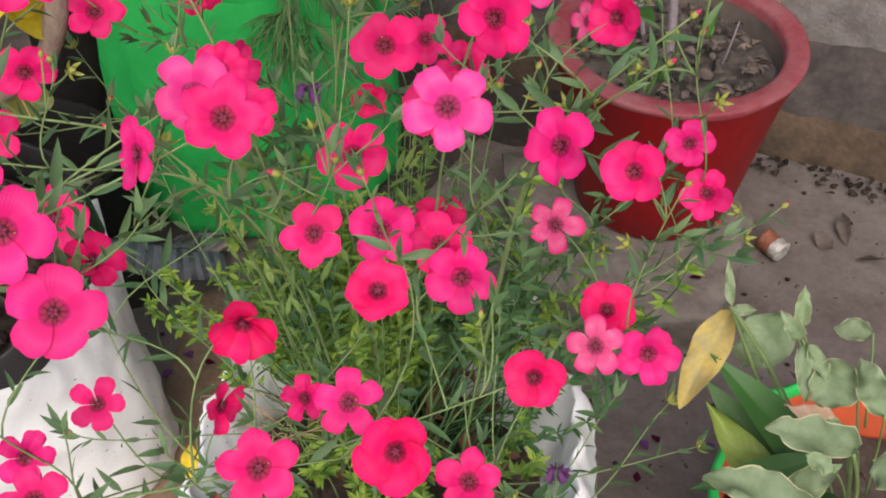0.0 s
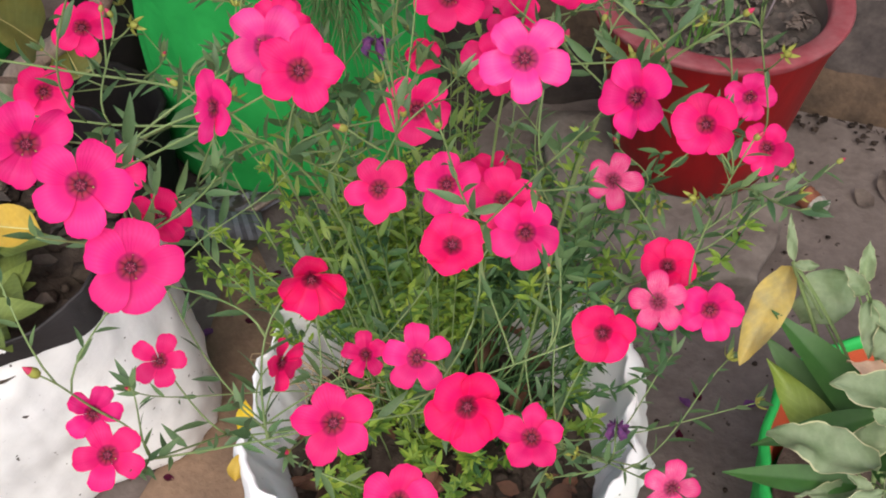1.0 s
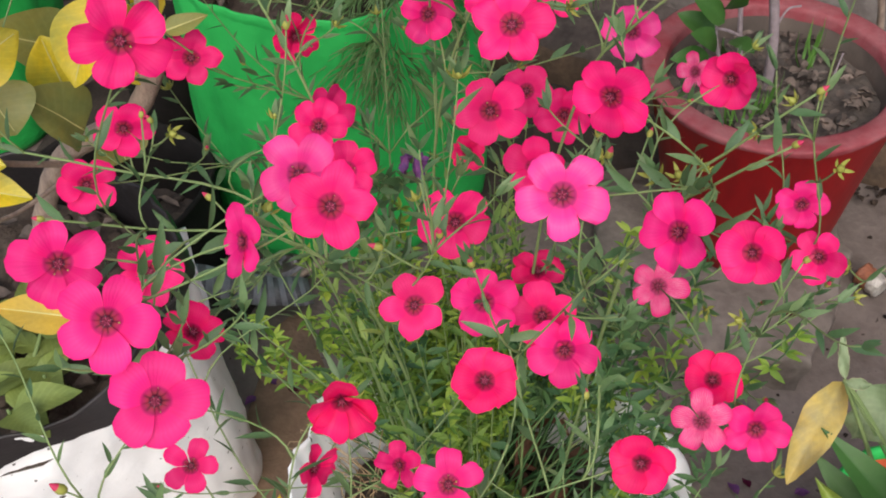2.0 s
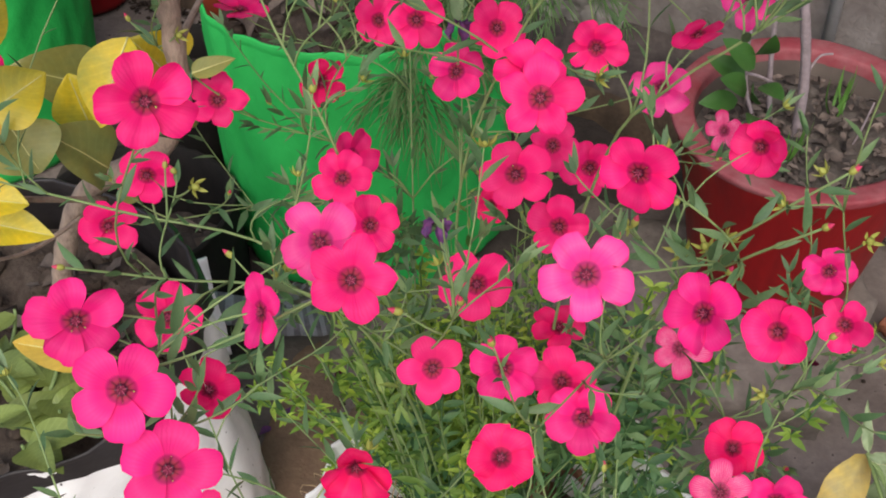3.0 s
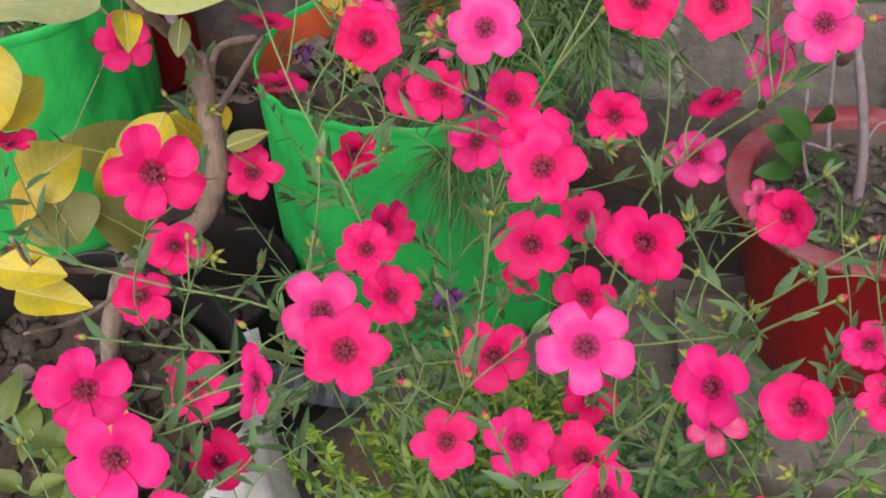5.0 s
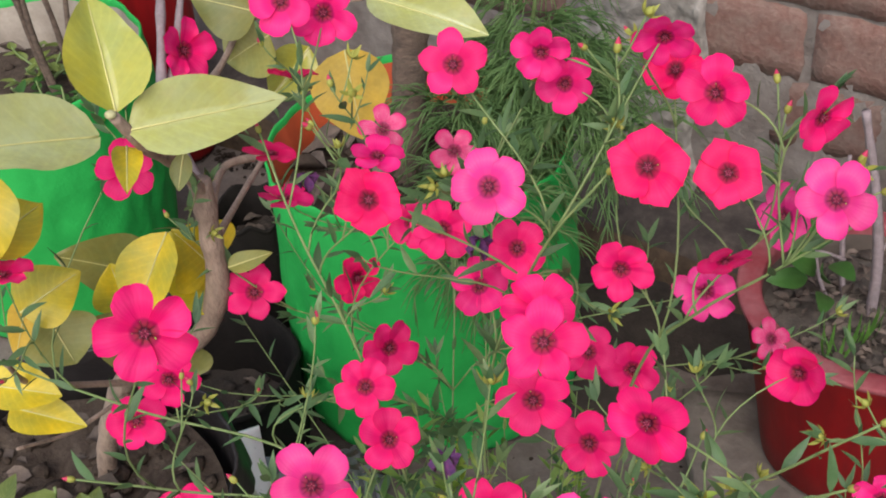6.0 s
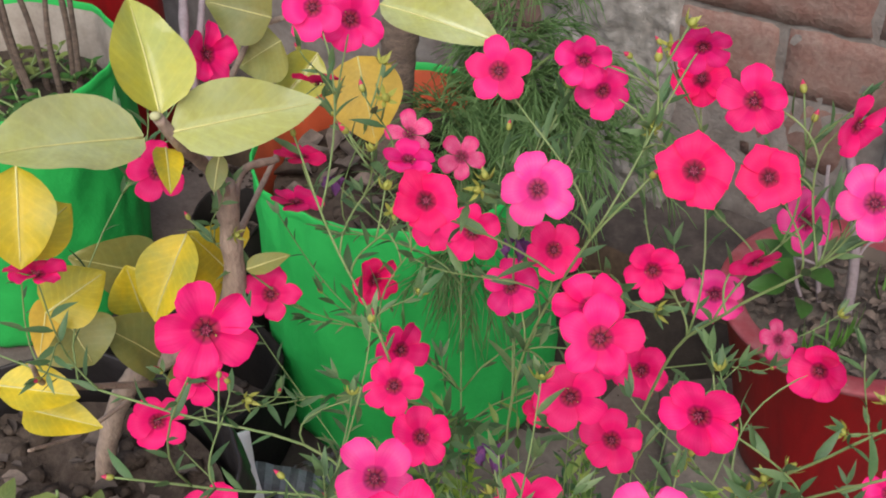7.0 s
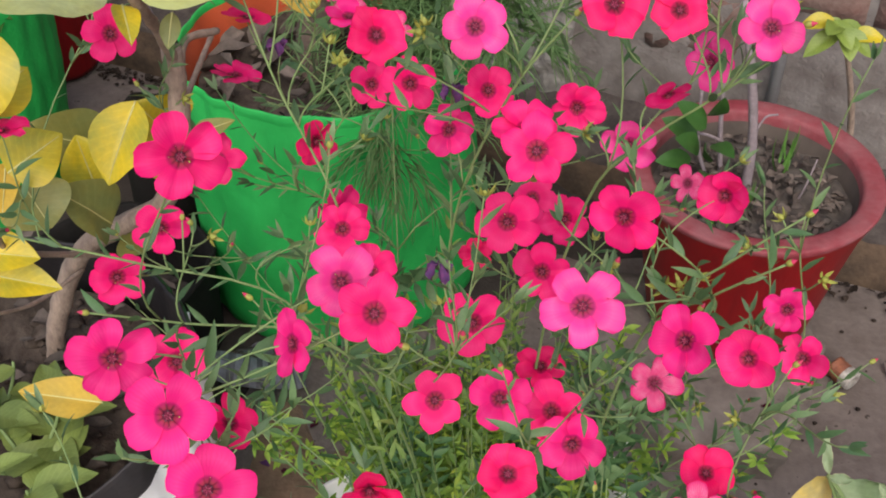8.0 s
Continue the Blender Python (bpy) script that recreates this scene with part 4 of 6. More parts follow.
# two hollows in the low growth, slanting down to the soil: plan at the foot, half widths, lean
HOLLOWS = [(.032, .578, .044, .046, 0.0, -.69), (-.120, .562, .036, .048, .17, -.69)]


def in_hollow(p):
    for x, y, hx, hy, lx, ly in HOLLOWS:
        h = p.z - .22
        if h < .22 and ((p.x - x - lx * h) / hx) ** 2 + ((p.y - y - ly * h) / hy) ** 2 < 1:
            return True
    return False



def clear_of_flowers(p):
    """Whether a place keeps clear of the faces of the open flowers."""
    for at, n, size in FLOWER_AT:
        d = p - at
        if d.length < size * 1.1:
            h = d.dot(n)
            if h > -.25 * size and (d - n * h).length < size * .56:
                return False
    return True


def leaves_on(line, step, lmin, lmax, start=.25, own=True, bm=None):
    """Narrow leaves set spirally up a stem."""
    run, k = 0.0, 0
    n = len(line)
    for i in range(1, n):
        seg = (line[i] - line[i - 1]).length
        run += seg
        if i < n * start or run < step or i > n - 2:
            continue
        run = 0
        d = (line[i] - line[i - 1]).normalized()
        a = k * 2.4 + rnd.uniform(-.4, .4)
        k += 1
        x = d.orthogonal().normalized()
        y = d.cross(x)
        out = x * math.cos(a) + y * math.sin(a)
        way = d * rnd.uniform(.5, 1.0) + out * rnd.uniform(.6, 1.0)
        length = rnd.uniform(lmin, lmax)
        if in_hollow(line[i] + way.normalized() * length * .5) and k % 5:
            continue
        if not clear_of_flowers(line[i] + way.normalized() * length) or not clear_of_flowers(line[i] + way.normalized() * length * .5):
            continue
        if own and LEAF_COUNT[0] < 300 and rnd.random() < .4:
            LEAF_COUNT[0] += 1
            share("leaf", rnd.choice(LEAVES), PLANT0 @ leaf_frame(line[i], way, d + Vector((0, -.3, .5)), length), plant)
        elif bm is not None:
            blade(bm, line[i] - plant.location, line[i] - plant.location + way.normalized() * length, length * .24, d + Vector((0, -.3, .5)), .15, .15, 1, 4, "lance")


def bud_mesh(kind):
    bm = bmesh.new()
    if kind == "bud":
        lathe(bm, [(.02, 0), (.20, .12), (.26, .35), (.20, .62), (.10, .85), (.02, 1.0)], 8)
        for f in bm.faces:
            if f.calc_center_median().z > .58:
                f.material_index = 1
    else:
        lathe(bm, [(.05, 0), (.24, .10), (.33, .32), (.25, .55), (.09, .70), (.02, .85)], 8)
        for k in range(5):
            a = math.tau * k / 5
            d = Vector((math.cos(a), math.sin(a), 0))
            blade(bm, d * .08, d * .95 + Vector((0, 0, .78)), .34, (d.x, d.y, -.6), .25, .2, 1, 4, "lance")
    me = bpy.data.meshes.new(kind)
    bm.to_mesh(me)
    bm.free()
    me.materials.append(M_SEPAL)
    me.materials.append(M_BUDTIP)
    me.shade_smooth()
    return me


BUD, POD = bud_mesh("bud"), bud_mesh("seed_pod")


def knob(at, way, size, pod=False):
    share("seed_pod" if pod else "bud", POD if pod else BUD, PLANT0 @ frame_on(at, way, rnd.uniform(0, 6)) @ Matrix.Scale(size, 4), plant)


extra_leaves = bmesh.new()


def add_stem(line, main, leafy=True):
    STEMS.append(line)
    bm = bmesh.new()
    tube(bm, [q - plant.location for q in line], .00085 if main else .00065, .00045, 6)
    part("stem", bm, M_STEM, plant)
    if leafy:
        leaves_on(line, .011 if main else .008, .010, .025, .22 if main else .08, True, extra_leaves)


# the stoutest stems, leaning out of the sack
MAIN_STEMS = [
    [(-.06, .52, .215), (-.10, .535, .42), (-.149, .548, .515), (-.239, .547, .543), (-.327, .575, .535), (-.385, .60, .525)],
    [(-.04, .52, .215), (-.07, .515, .42), (-.115, .505, .525), (-.195, .488, .552), (-.24, .47, .575)],
    [(.01, .53, .215), (.015, .565, .45), (.038, .575, .585), (.065, .562, .64), (.094, .548, .679), (.125, .54, .715)],
    [(-.01, .54, .215), (-.045, .57, .45), (-.042, .575, .57), (-.012, .56, .67), (.02, .558, .722)],
    [(-.03, .54, .215), (-.085, .56, .45), (-.118, .58, .575), (-.152, .605, .64), (-.172, .625, .69)],
    [(.03, .51, .215), (.055, .51, .44), (.072, .50, .55), (.098, .47, .61), (.125, .45, .652)],
    [(.03, .51, .215), (.058, .52, .44), (.078, .505, .56), (.112, .49, .62), (.14, .484, .655)],
]
for pts in MAIN_STEMS:
    line = smooth_line(pts, 5)
    STEMS.append(line)
    bm = bmesh.new()
    tube(bm, [q - plant.location for q in line], .0011, .0006, 7)
    part("stem", bm, M_STEM, plant)
    leaves_on(line, .014, .012, .024, .45, True, extra_leaves)
    knob(line[-1], line[-1] - line[-3], .007)

for at, n, size in sorted(FLOWER_AT, key=lambda f: -(f[0] - BASE).length):
    best_line = None
    for bend in ((0, 0, 0), (.15, 0, 0), (-.15, 0, 0), (0, .18, 0), (.2, .15, 0), (-.2, .15, 0), (.3, .1, 0), (-.3, .1, 0), (0, .3, 0)):
        line, main = stem_line(at - n * size * .05, n * .8 + Vector((0, 0, .5)), None, Vector(bend))
        blocked = sum(not clear_of_flowers(q) for q in line[:-2])
        if best_line is None or blocked < best_line[0]:
            best_line = (blocked, line, main)
        if not blocked:
            break
    add_stem(best_line[1], best_line[2])

# long shoots without an open flower, tipped with buds and seed pods
SHOOTS = [(.164, .556, .596), (.269, .639, .39), (-.19, .52, .60),
          (-.26, .66, .60), (-.11, .60, .66), (-.13, .63, .68), (-.14, .66, .70), (.15, .47, .56), (.10, .62, .72), (.03, .64, .74),
          (.02, .60, .76), (.13, .58, .72), (-.06, .58, .70), (-.03, .44, .60), (-.12, .45, .60), (.05, .50, .60), (.10, .50, .57)]
for s in SHOOTS:
    tip = Vector(s)
    out = tip - (BASE + Vector((0, 0, .1)))
    line, main = stem_line(tip, out)
    add_stem(line, main)
    knob(tip, out, rnd.uniform(.006, .0085), rnd.random() < .12)
    for i in (len(line) - 3, len(line) - 5):
        side = Vector((rnd.uniform(-1, 1), rnd.uniform(-1, 1), rnd.uniform(.3, 1))).normalized()
        twig = bez(line[i], line[i] + side * .008, line[i] + side * .014 + Vector((0, 0, .004)), line[i] + side * .022 + Vector((0, 0, .008)), 4)
        add_stem(twig, False, False)
        STEMS.pop()
        knob(twig[-1], side, rnd.uniform(.0055, .0085), rnd.random() < .45)
# a bare stalk with one bud over the large sack
line, main = stem_line(Vector((-.205, .345, .515)), Vector((-1, -.2, .5)))
add_stem(line, False, False)
knob(line[-1], line[-1] - line[-3], .011)
# thinner leafy side shoots all through the plant
for k in range(210):
    at, n, size = FLOWER_AT[k % len(FLOWER_AT)]
    tip = at + Vector((rnd.gauss(0, .030), rnd.gauss(.012, .030), -abs(rnd.gauss(.02, .035))))
    if tip.x < -.13 and tip.z < .47 and k % 3:
        continue
    if tip.z < .36:
        tip.z = .36 + .1 * rnd.random()
    if min((tip - f[0]).dot(f[1]) if (tip - f[0]).length < f[2] * .8 else -1 for f in FLOWER_AT) > 0 or any((tip - f[0]).length < f[2] * .7 and (tip - f[0]).dot(f[1]) > -.002 for f in FLOWER_AT):
        tip -= n * .05
    line, main = stem_line(tip, (tip - BASE).normalized() + Vector((rnd.uniform(-.4, .4), rnd.uniform(-.4, .4), .3)))
    if not all(clear_of_flowers(q) for q in line[2:]):
        continue
    bm = bmesh.new()
    tube(bm, [q - plant.location for q in line], .0006, .0004, 5)
    part("shoot", bm, M_STEM, plant)
    leaves_on(line, .006, .009, .020, .15, True, extra_leaves)
    if rnd.random() < .4:
        knob(tip, line[-1] - line[-3], rnd.uniform(.005, .008), rnd.random() < .4)
    for w in range(3):
        d = (line[-1] - line[-3]).normalized() + Vector((rnd.uniform(-.6, .6), rnd.uniform(-.6, .6), rnd.uniform(-.3, .6)))
        blade(extra_leaves, tip - plant.location, tip - plant.location + d.normalized() * rnd.uniform(.010, .018), .0035, (rnd.uniform(-.5, .5), -.5, 1), .15, .15, 1, 4, "lance")
# leafy shoots crowding the foot of the stems that lean to the left
for k in range(17):
    tip = Vector((-.120 + rnd.gauss(0, .035), .57 + rnd.gauss(0, .035), .475 + rnd.gauss(0, .03)))
    line, main = stem_line(tip, Vector((rnd.uniform(-.8, .2), rnd.uniform(-.3, .5), .5)))
    if not all(clear_of_flowers(p) for p in line[2:]):
        continue
    bm = bmesh.new()
    tube(bm, [p - plant.location for p in line], .0006, .0004, 5)
    part("shoot", bm, M_STEM, plant)
    leaves_on(line, .008, .014, .028, .35, True, extra_leaves)
# short leafy shoots crowding the middle of the plant
mid_leaves = bmesh.new()
for k in range(75):
    a, q = rnd.uniform(0, math.tau), math.sqrt(rnd.random())
    tip = BASE + Vector((math.cos(a) * q * .15, math.sin(a) * q * .09 + .09, rnd.uniform(.14, .30)))
    line, main = stem_line(tip, (tip - BASE).normalized() + Vector((0, 0, .4)), BASE + Vector((math.cos(a) * q * .06, math.sin(a) * q * .04 + .04, 0)))
    if not all(clear_of_flowers(p) for p in line[3:]) or sum(in_hollow(p) for p in line) > 3:
        continue
    bm = bmesh.new()
    tube(bm, [p - plant.location for p in line], .0005, .0003, 5)
    part("shoot", bm, M_STEM, plant)
    leaves_on(line, .0055, .010, .020, .3, False, mid_leaves)
part("foliage", mid_leaves, M_MIDLEAF, plant)["kind"] = "stuff"
# shrivelled flowers hanging on their stalks
for at in ((-.045, .475, .62), (-.163, .66, .64), (-.045, .585, .66), (.091, .41, .386), (-.05, .64, .60)):
    at = Vector(at)
    line, main = stem_line(at, Vector((0, -.2, 1)))
    add_stem(line, main)
    bm = bmesh.new()
    for k in range(5):
        a = k * 1.3
        d = Vector((math.cos(a) * .6, math.sin(a) * .5 - .3, -.75)) * rnd.uniform(.008, .012)
        blade(bm, at - plant.location, at - plant.location + d, .006, (math.cos(a), math.sin(a), .3), .5, .6, 2, 5, "obovate", .3, seed=k)
    part("withered_flower", bm, M_WITHER, plant, "shrivelled dark purple flower")
# a few tiny white flowers among the leaves
for at in ((.070, .590, .335), (.080, .583, .325), (.066, .578, .322), (.088, .596, .33)):
    bm = bmesh.new()
    at = Vector(at) - plant.location
    for k in range(4):
        a = k * 1.6 + rnd.random()
        blade(bm, at, at + Vector((math.cos(a), math.sin(a) * .7, .5)) * rnd.uniform(.004, .007), .004, (0, -.5, 1), .2, .2, 1, 4, "obovate")
    part("white_floret", bm, M_FLORET, plant, "tiny white flower")
ob = part("foliage", extra_leaves, M_LEAF, plant)
ob["kind"] = "stuff"

# dense young growth low in the middle of the plant
low, low_blue = bmesh.new(), bmesh.new()
low_stems = bmesh.new()
for k in range(190):
    a, q = rnd.uniform(0, math.tau), math.sqrt(rnd.random())
    b = BASE + Vector((math.cos(a) * q * .062 - .008, math.sin(a) * q * .038 + .068, 0))
    h = rnd.uniform(.06, .27) * (1.1 - .5 * q)
    if math.sin(a) < -.1:
        h *= .6
    blue = b.x > BASE.x + .01 and rnd.random() < .75
    if k >= 130:        # broader bluish growth over the far side and the near edge of the sack
        b = BASE + Vector((.075 * math.cos(a) * q + .03, .05 * math.sin(a) * q + .05, 0))
        h, blue = rnd.uniform(.08, .24), rnd.random() < .7
    if k >= 178:        # a little ferny growth by the near rim
        b = BASE + Vector((-.035 + .03 * math.cos(a) * q, .02 * math.sin(a) * q - .075, 0))
        h, blue = rnd.uniform(.02, .05), False
    t = b + Vector((math.cos(a) * q * .07 + rnd.uniform(-.04, .04), math.sin(a) * q * .06 + rnd.uniform(-.025, .04), h))
    if 130 <= k < 175:
        t += Vector((rnd.uniform(0, .07), rnd.uniform(0, .05), 0))
    line = bez(b, b + Vector((rnd.uniform(-.02, .02), rnd.uniform(-.02, .02), h * .5)), t - Vector((rnd.uniform(-.02, .02), 0, h * .3)), t, 12)
    tube(low_stems, [p - plant.location for p in line], .0009, .0005, 4)
    for i in range(2, 13):
        for s in range(9 if not blue else 4):
            an = rnd.uniform(0, math.tau)
            way = Vector((math.cos(an), math.sin(an), rnd.uniform(-.15, .65))).normalized()
            l = rnd.uniform(.006, .014) * (1.25 if blue else 1)
            p = line[i] - plant.location
            if in_hollow(line[i] + way * l):
                continue
            blade(low_blue if blue else low, p, p + way * l, l * rnd.uniform(.24, .36), (rnd.uniform(-.5, .5), rnd.uniform(-.7, .3), 1), rnd.uniform(.05, .3), .15, 1, 4, "lance")
for k in range(480):
    d = Vector((rnd.gauss(0, 1), rnd.gauss(0, 1), rnd.gauss(0, 1))).normalized() * rnd.random() ** .4
    c = Vector((-.012 + .082 * d.x, .082 + .052 * d.y, .115 + .105 * d.z))
    if not clear_of_flowers(c + BASE) or in_hollow(c + BASE):
        continue
    blue = c.x > .02 and rnd.random() < .7
    way = Vector((rnd.uniform(-.7, .7), rnd.uniform(-.7, .5), 1)).normalized() * rnd.uniform(.018, .032)
    tube(low_stems, [c, c + way * .5 + Vector((0, 0, .002)), c + way], .0005, .0003, 4)
    for i in range(9):
        p = c + way * (i / 8)
        an = i * 2.4 + rnd.uniform(-.5, .5)
        out = Vector((math.cos(an), math.sin(an), rnd.uniform(0, .6))).normalized()
        l = rnd.uniform(.006, .012) * (1.3 if blue else 1)
        blade(low_blue if blue else low, p, p + out * l, l * rnd.uniform(.22, .34), (rnd.uniform(-.4, .4), rnd.uniform(-.7, .2), 1), rnd.uniform(.05, .3), .15, 1, 4, "lance")
part("undergrowth", low, M_FOLIAGE, plant, "dense bright green young leaves")["kind"] = "stuff"
part("undergrowth", low_blue, M_BLUELEAF, plant, "bluish green divided leaves")["kind"] = "stuff"
part("undergrowth_stem", low_stems, M_BLUELEAF, plant)["kind"] = "stuff"


# ---- the leaning shrub in the large sack ----
shrub = thing("shrub", "leaning shrub with large yellowing leaves and grey bark", "shrub", (-0.40, 0.692, 0.29))


def branch(points, r0, r1, parent, name="branch", material=None, sides=10):
    bm = bmesh.new()
    tube(bm, [q - parent.location for q in smooth_line(points, 8)], r0, r1, sides, 0, .25)
    return part(name, bm, material or M_BARK, parent)


branch([(-.400, .692, .285), (-0.385, 0.69, 0.341), (-0.347, 0.686, 0.421), (-0.297, 0.678, 0.465), (-.267, .673, .487), (-.242, .666, .537), (-.235, .662, .593), (-.233, .660, .630)], 0.0085, 0.0074, shrub, "trunk")
branch([(-.232, .660, .622), (-.229, .628, .665), (-.223, .592, .70), (-.226, .576, .728)], 0.0040, 0.0032, shrub)
branch([(-.230, .657, .606), (-.236, .70, .612), (-.222, .732, .602)], 0.0032, 0.0026, shrub)
branch([(-.236, .672, .578), (-.242, .745, .568), (-.248, .809, .557)], 0.0027, 0.0019, shrub)
branch([(-.234, .664, .62), (-.258, .685, .66), (-.266, .715, .692), (-.277, .753, .715)], 0.0038, 0.0028, shrub, "branch", M_TWIG)
branch([(-.258, .687, .664), (-.262, .73, .69), (-.273, .79, .725)], 0.0027, 0.0021, shrub, "branch", M_TWIG)
branch([(-.255, .70, .655), (-.266, .787, .635), (-.262, .835, .652), (-.26, .90, .685)], 0.0029, 0.0020, shrub)
branch([(-.262, .83, .65), (-.22, .84, .66), (-.17, .835, .668)], 0.0022, 0.0016, shrub)
branch([(-.322, .676, .431), (-.35, .60, .50), (-.325, .55, .57)], 0.0026, 0.0015, shrub)
branch([(-.345, .68, .41), (-.365, .63, .42), (-.375, .585, .45)], 0.0022, 0.0012, shrub)
bm = bmesh.new()
lump(bm, Vector((-.2265, .5745, .730)) - shrub.location, .0030, 3, 2, (1, 1, .8), .1)
part("cut_tip", bm, M_CREAM, shrub, "pale cut branch tip")
SHRUB_TONE = {"G": M_GLEAF, "Y": M_YLEAF, "O": M_OLEAF, "T": M_TAN, "P": M_GREYLEAF}


def shrub_leaf(base, tip, width, up, tone, curl):
    """A broad pointed leaf with its pale midrib."""
    o = shrub.location
    b, t, u = Vector(base) - o, Vector(tip) - o, Vector(up)
    if tone in "YO" and width > .018:
        width *= 1.28
    bm = bmesh.new()
    grid = blade(bm, b, t, width, u, curl * rnd.uniform(.3, 1.6), rnd.uniform(.26, .40) if tone in 'GP' else rnd.uniform(.10, .28), 5, 14, "oval" if rnd.random() < .6 else "ovate", .035, seed=rnd.uniform(0, 6), crinkle=.05)
    mid = [row[5].co.copy() for row in grid][:-1]
    leaf = part("leaf", bm, SHRUB_TONE[tone], shrub)
    bm = bmesh.new()
    lift = u.normalized() * .0006
    tube(bm, [q + lift for q in mid], .0006, .0002, 5)
    rib = part("midrib", bm, M_MIDRIB, leaf)


shrub_leaf((-0.309, 0.571, 0.696), (-0.305, 0.541, 0.65), 0.031, (0.43, -0.76, 0.93), 'Y', 0.10)
shrub_leaf((-0.226, 0.579, 0.728), (-0.251, 0.623, 0.771), 0.042, (0.67, -0.75, 0.62), 'G', 0.10)
shrub_leaf((-0.223, 0.58, 0.717), (-0.156, 0.631, 0.71), 0.040, (0.35, -0.74, 0.75), 'P', 0.08)
shrub_leaf((-0.233, 0.569, 0.72), (-0.277, 0.498, 0.753), 0.043, (0.21, -0.73, 0.94), 'P', 0.12)
shrub_leaf((-0.232, 0.59, 0.701), (-0.217, 0.554, 0.697), 0.016, (0.54, -0.74, 0.59), 'Y', 0.10)
shrub_leaf((-0.257, 0.695, 0.532), (-0.276, 0.687, 0.568), 0.046, (0.57, -0.70, 0.96), 'Y', 0.10)
shrub_leaf((-0.254, 0.697, 0.516), (-0.288, 0.672, 0.543), 0.043, (0.19, -0.69, 0.94), 'Y', 0.10)
shrub_leaf((-0.309, 0.662, 0.514), (-0.315, 0.665, 0.553), 0.030, (0.28, -0.65, 0.69), 'Y', 0.10)
shrub_leaf((-0.296, 0.646, 0.489), (-0.318, 0.62, 0.541), 0.036, (0.63, -0.63, 1.09), 'O', 0.10)
shrub_leaf((-0.32, 0.572, 0.591), (-0.293, 0.602, 0.601), 0.031, (0.61, -0.61, 0.80), 'Y', 0.10)
shrub_leaf((-0.32, 0.559, 0.646), (-0.304, 0.605, 0.649), 0.030, (0.30, -0.63, 0.70), 'Y', 0.10)
shrub_leaf((-0.338, 0.605, 0.573), (-0.329, 0.565, 0.56), 0.019, (0.47, -0.63, 1.04), 'T', 0.10)
shrub_leaf((-0.312, 0.697, 0.52), (-0.356, 0.667, 0.555), 0.037, (0.67, -0.68, 0.70), 'O', 0.10)
shrub_leaf((-0.336, 0.614, 0.549), (-0.318, 0.601, 0.522), 0.040, (0.46, -0.62, 0.87), 'O', 0.10)
shrub_leaf((-0.376, 0.58, 0.517), (-0.323, 0.584, 0.51), 0.025, (0.28, -0.56, 1.03), 'Y', 0.10)
shrub_leaf((-0.37, 0.589, 0.488), (-0.316, 0.587, 0.479), 0.024, (0.60, -0.56, 0.71), 'Y', 0.10)
shrub_leaf((-0.229, 0.663, 0.56), (-0.203, 0.678, 0.563), 0.014, (0.58, -0.70, 0.99), 'O', 0.10)
shrub_leaf((-0.21, 0.608, 0.687), (-0.212, 0.595, 0.67), 0.012, (0.25, -0.75, 0.81), 'O', 0.20)
shrub_leaf((-0.181, 0.814, 0.639), (-0.162, 0.77, 0.595), 0.055, (0.09, -0.84, 0.55), 'T', 0.10)
shrub_leaf((-0.167, 0.835, 0.67), (-0.077, 0.805, 0.66), 0.042, (0.45, -0.87, 0.87), 'P', 0.10)
shrub_leaf((-0.242, 0.816, 0.665), (-0.285, 0.806, 0.681), 0.039, (0.46, -0.84, 0.61), 'O', 0.10)
shrub_leaf((-0.241, 0.828, 0.641), (-0.269, 0.809, 0.628), 0.044, (0.09, -0.83, 0.64), 'O', 0.10)
shrub_leaf((-0.27, 0.863, 0.662), (-0.304, 0.859, 0.684), 0.041, (0.27, -0.84, 0.86), 'G', 0.10)
shrub_leaf((-0.223, 0.857, 0.617), (-0.249, 0.83, 0.588), 0.038, (0.53, -0.83, 0.55), 'G', 0.10)
shrub_leaf((-0.291, 0.683, 0.431), (-0.298, 0.685, 0.467), 0.033, (0.39, -0.63, 0.97), 'O', 0.10)
shrub_leaf((-0.265, 0.662, 0.587), (-0.282, 0.623, 0.544), 0.031, (0.07, -0.78, 0.91), 'Y', 0.10)
shrub_leaf((-0.32, 0.558, 0.665), (-0.3, 0.57, 0.666), 0.026, (0.49, -0.74, 0.56), 'Y', 0.10)
shrub_leaf((-0.29, 0.547, 0.407), (-0.354, 0.554, 0.406), 0.030, (0.37, -0.59, 0.92), 'T', 0.05)

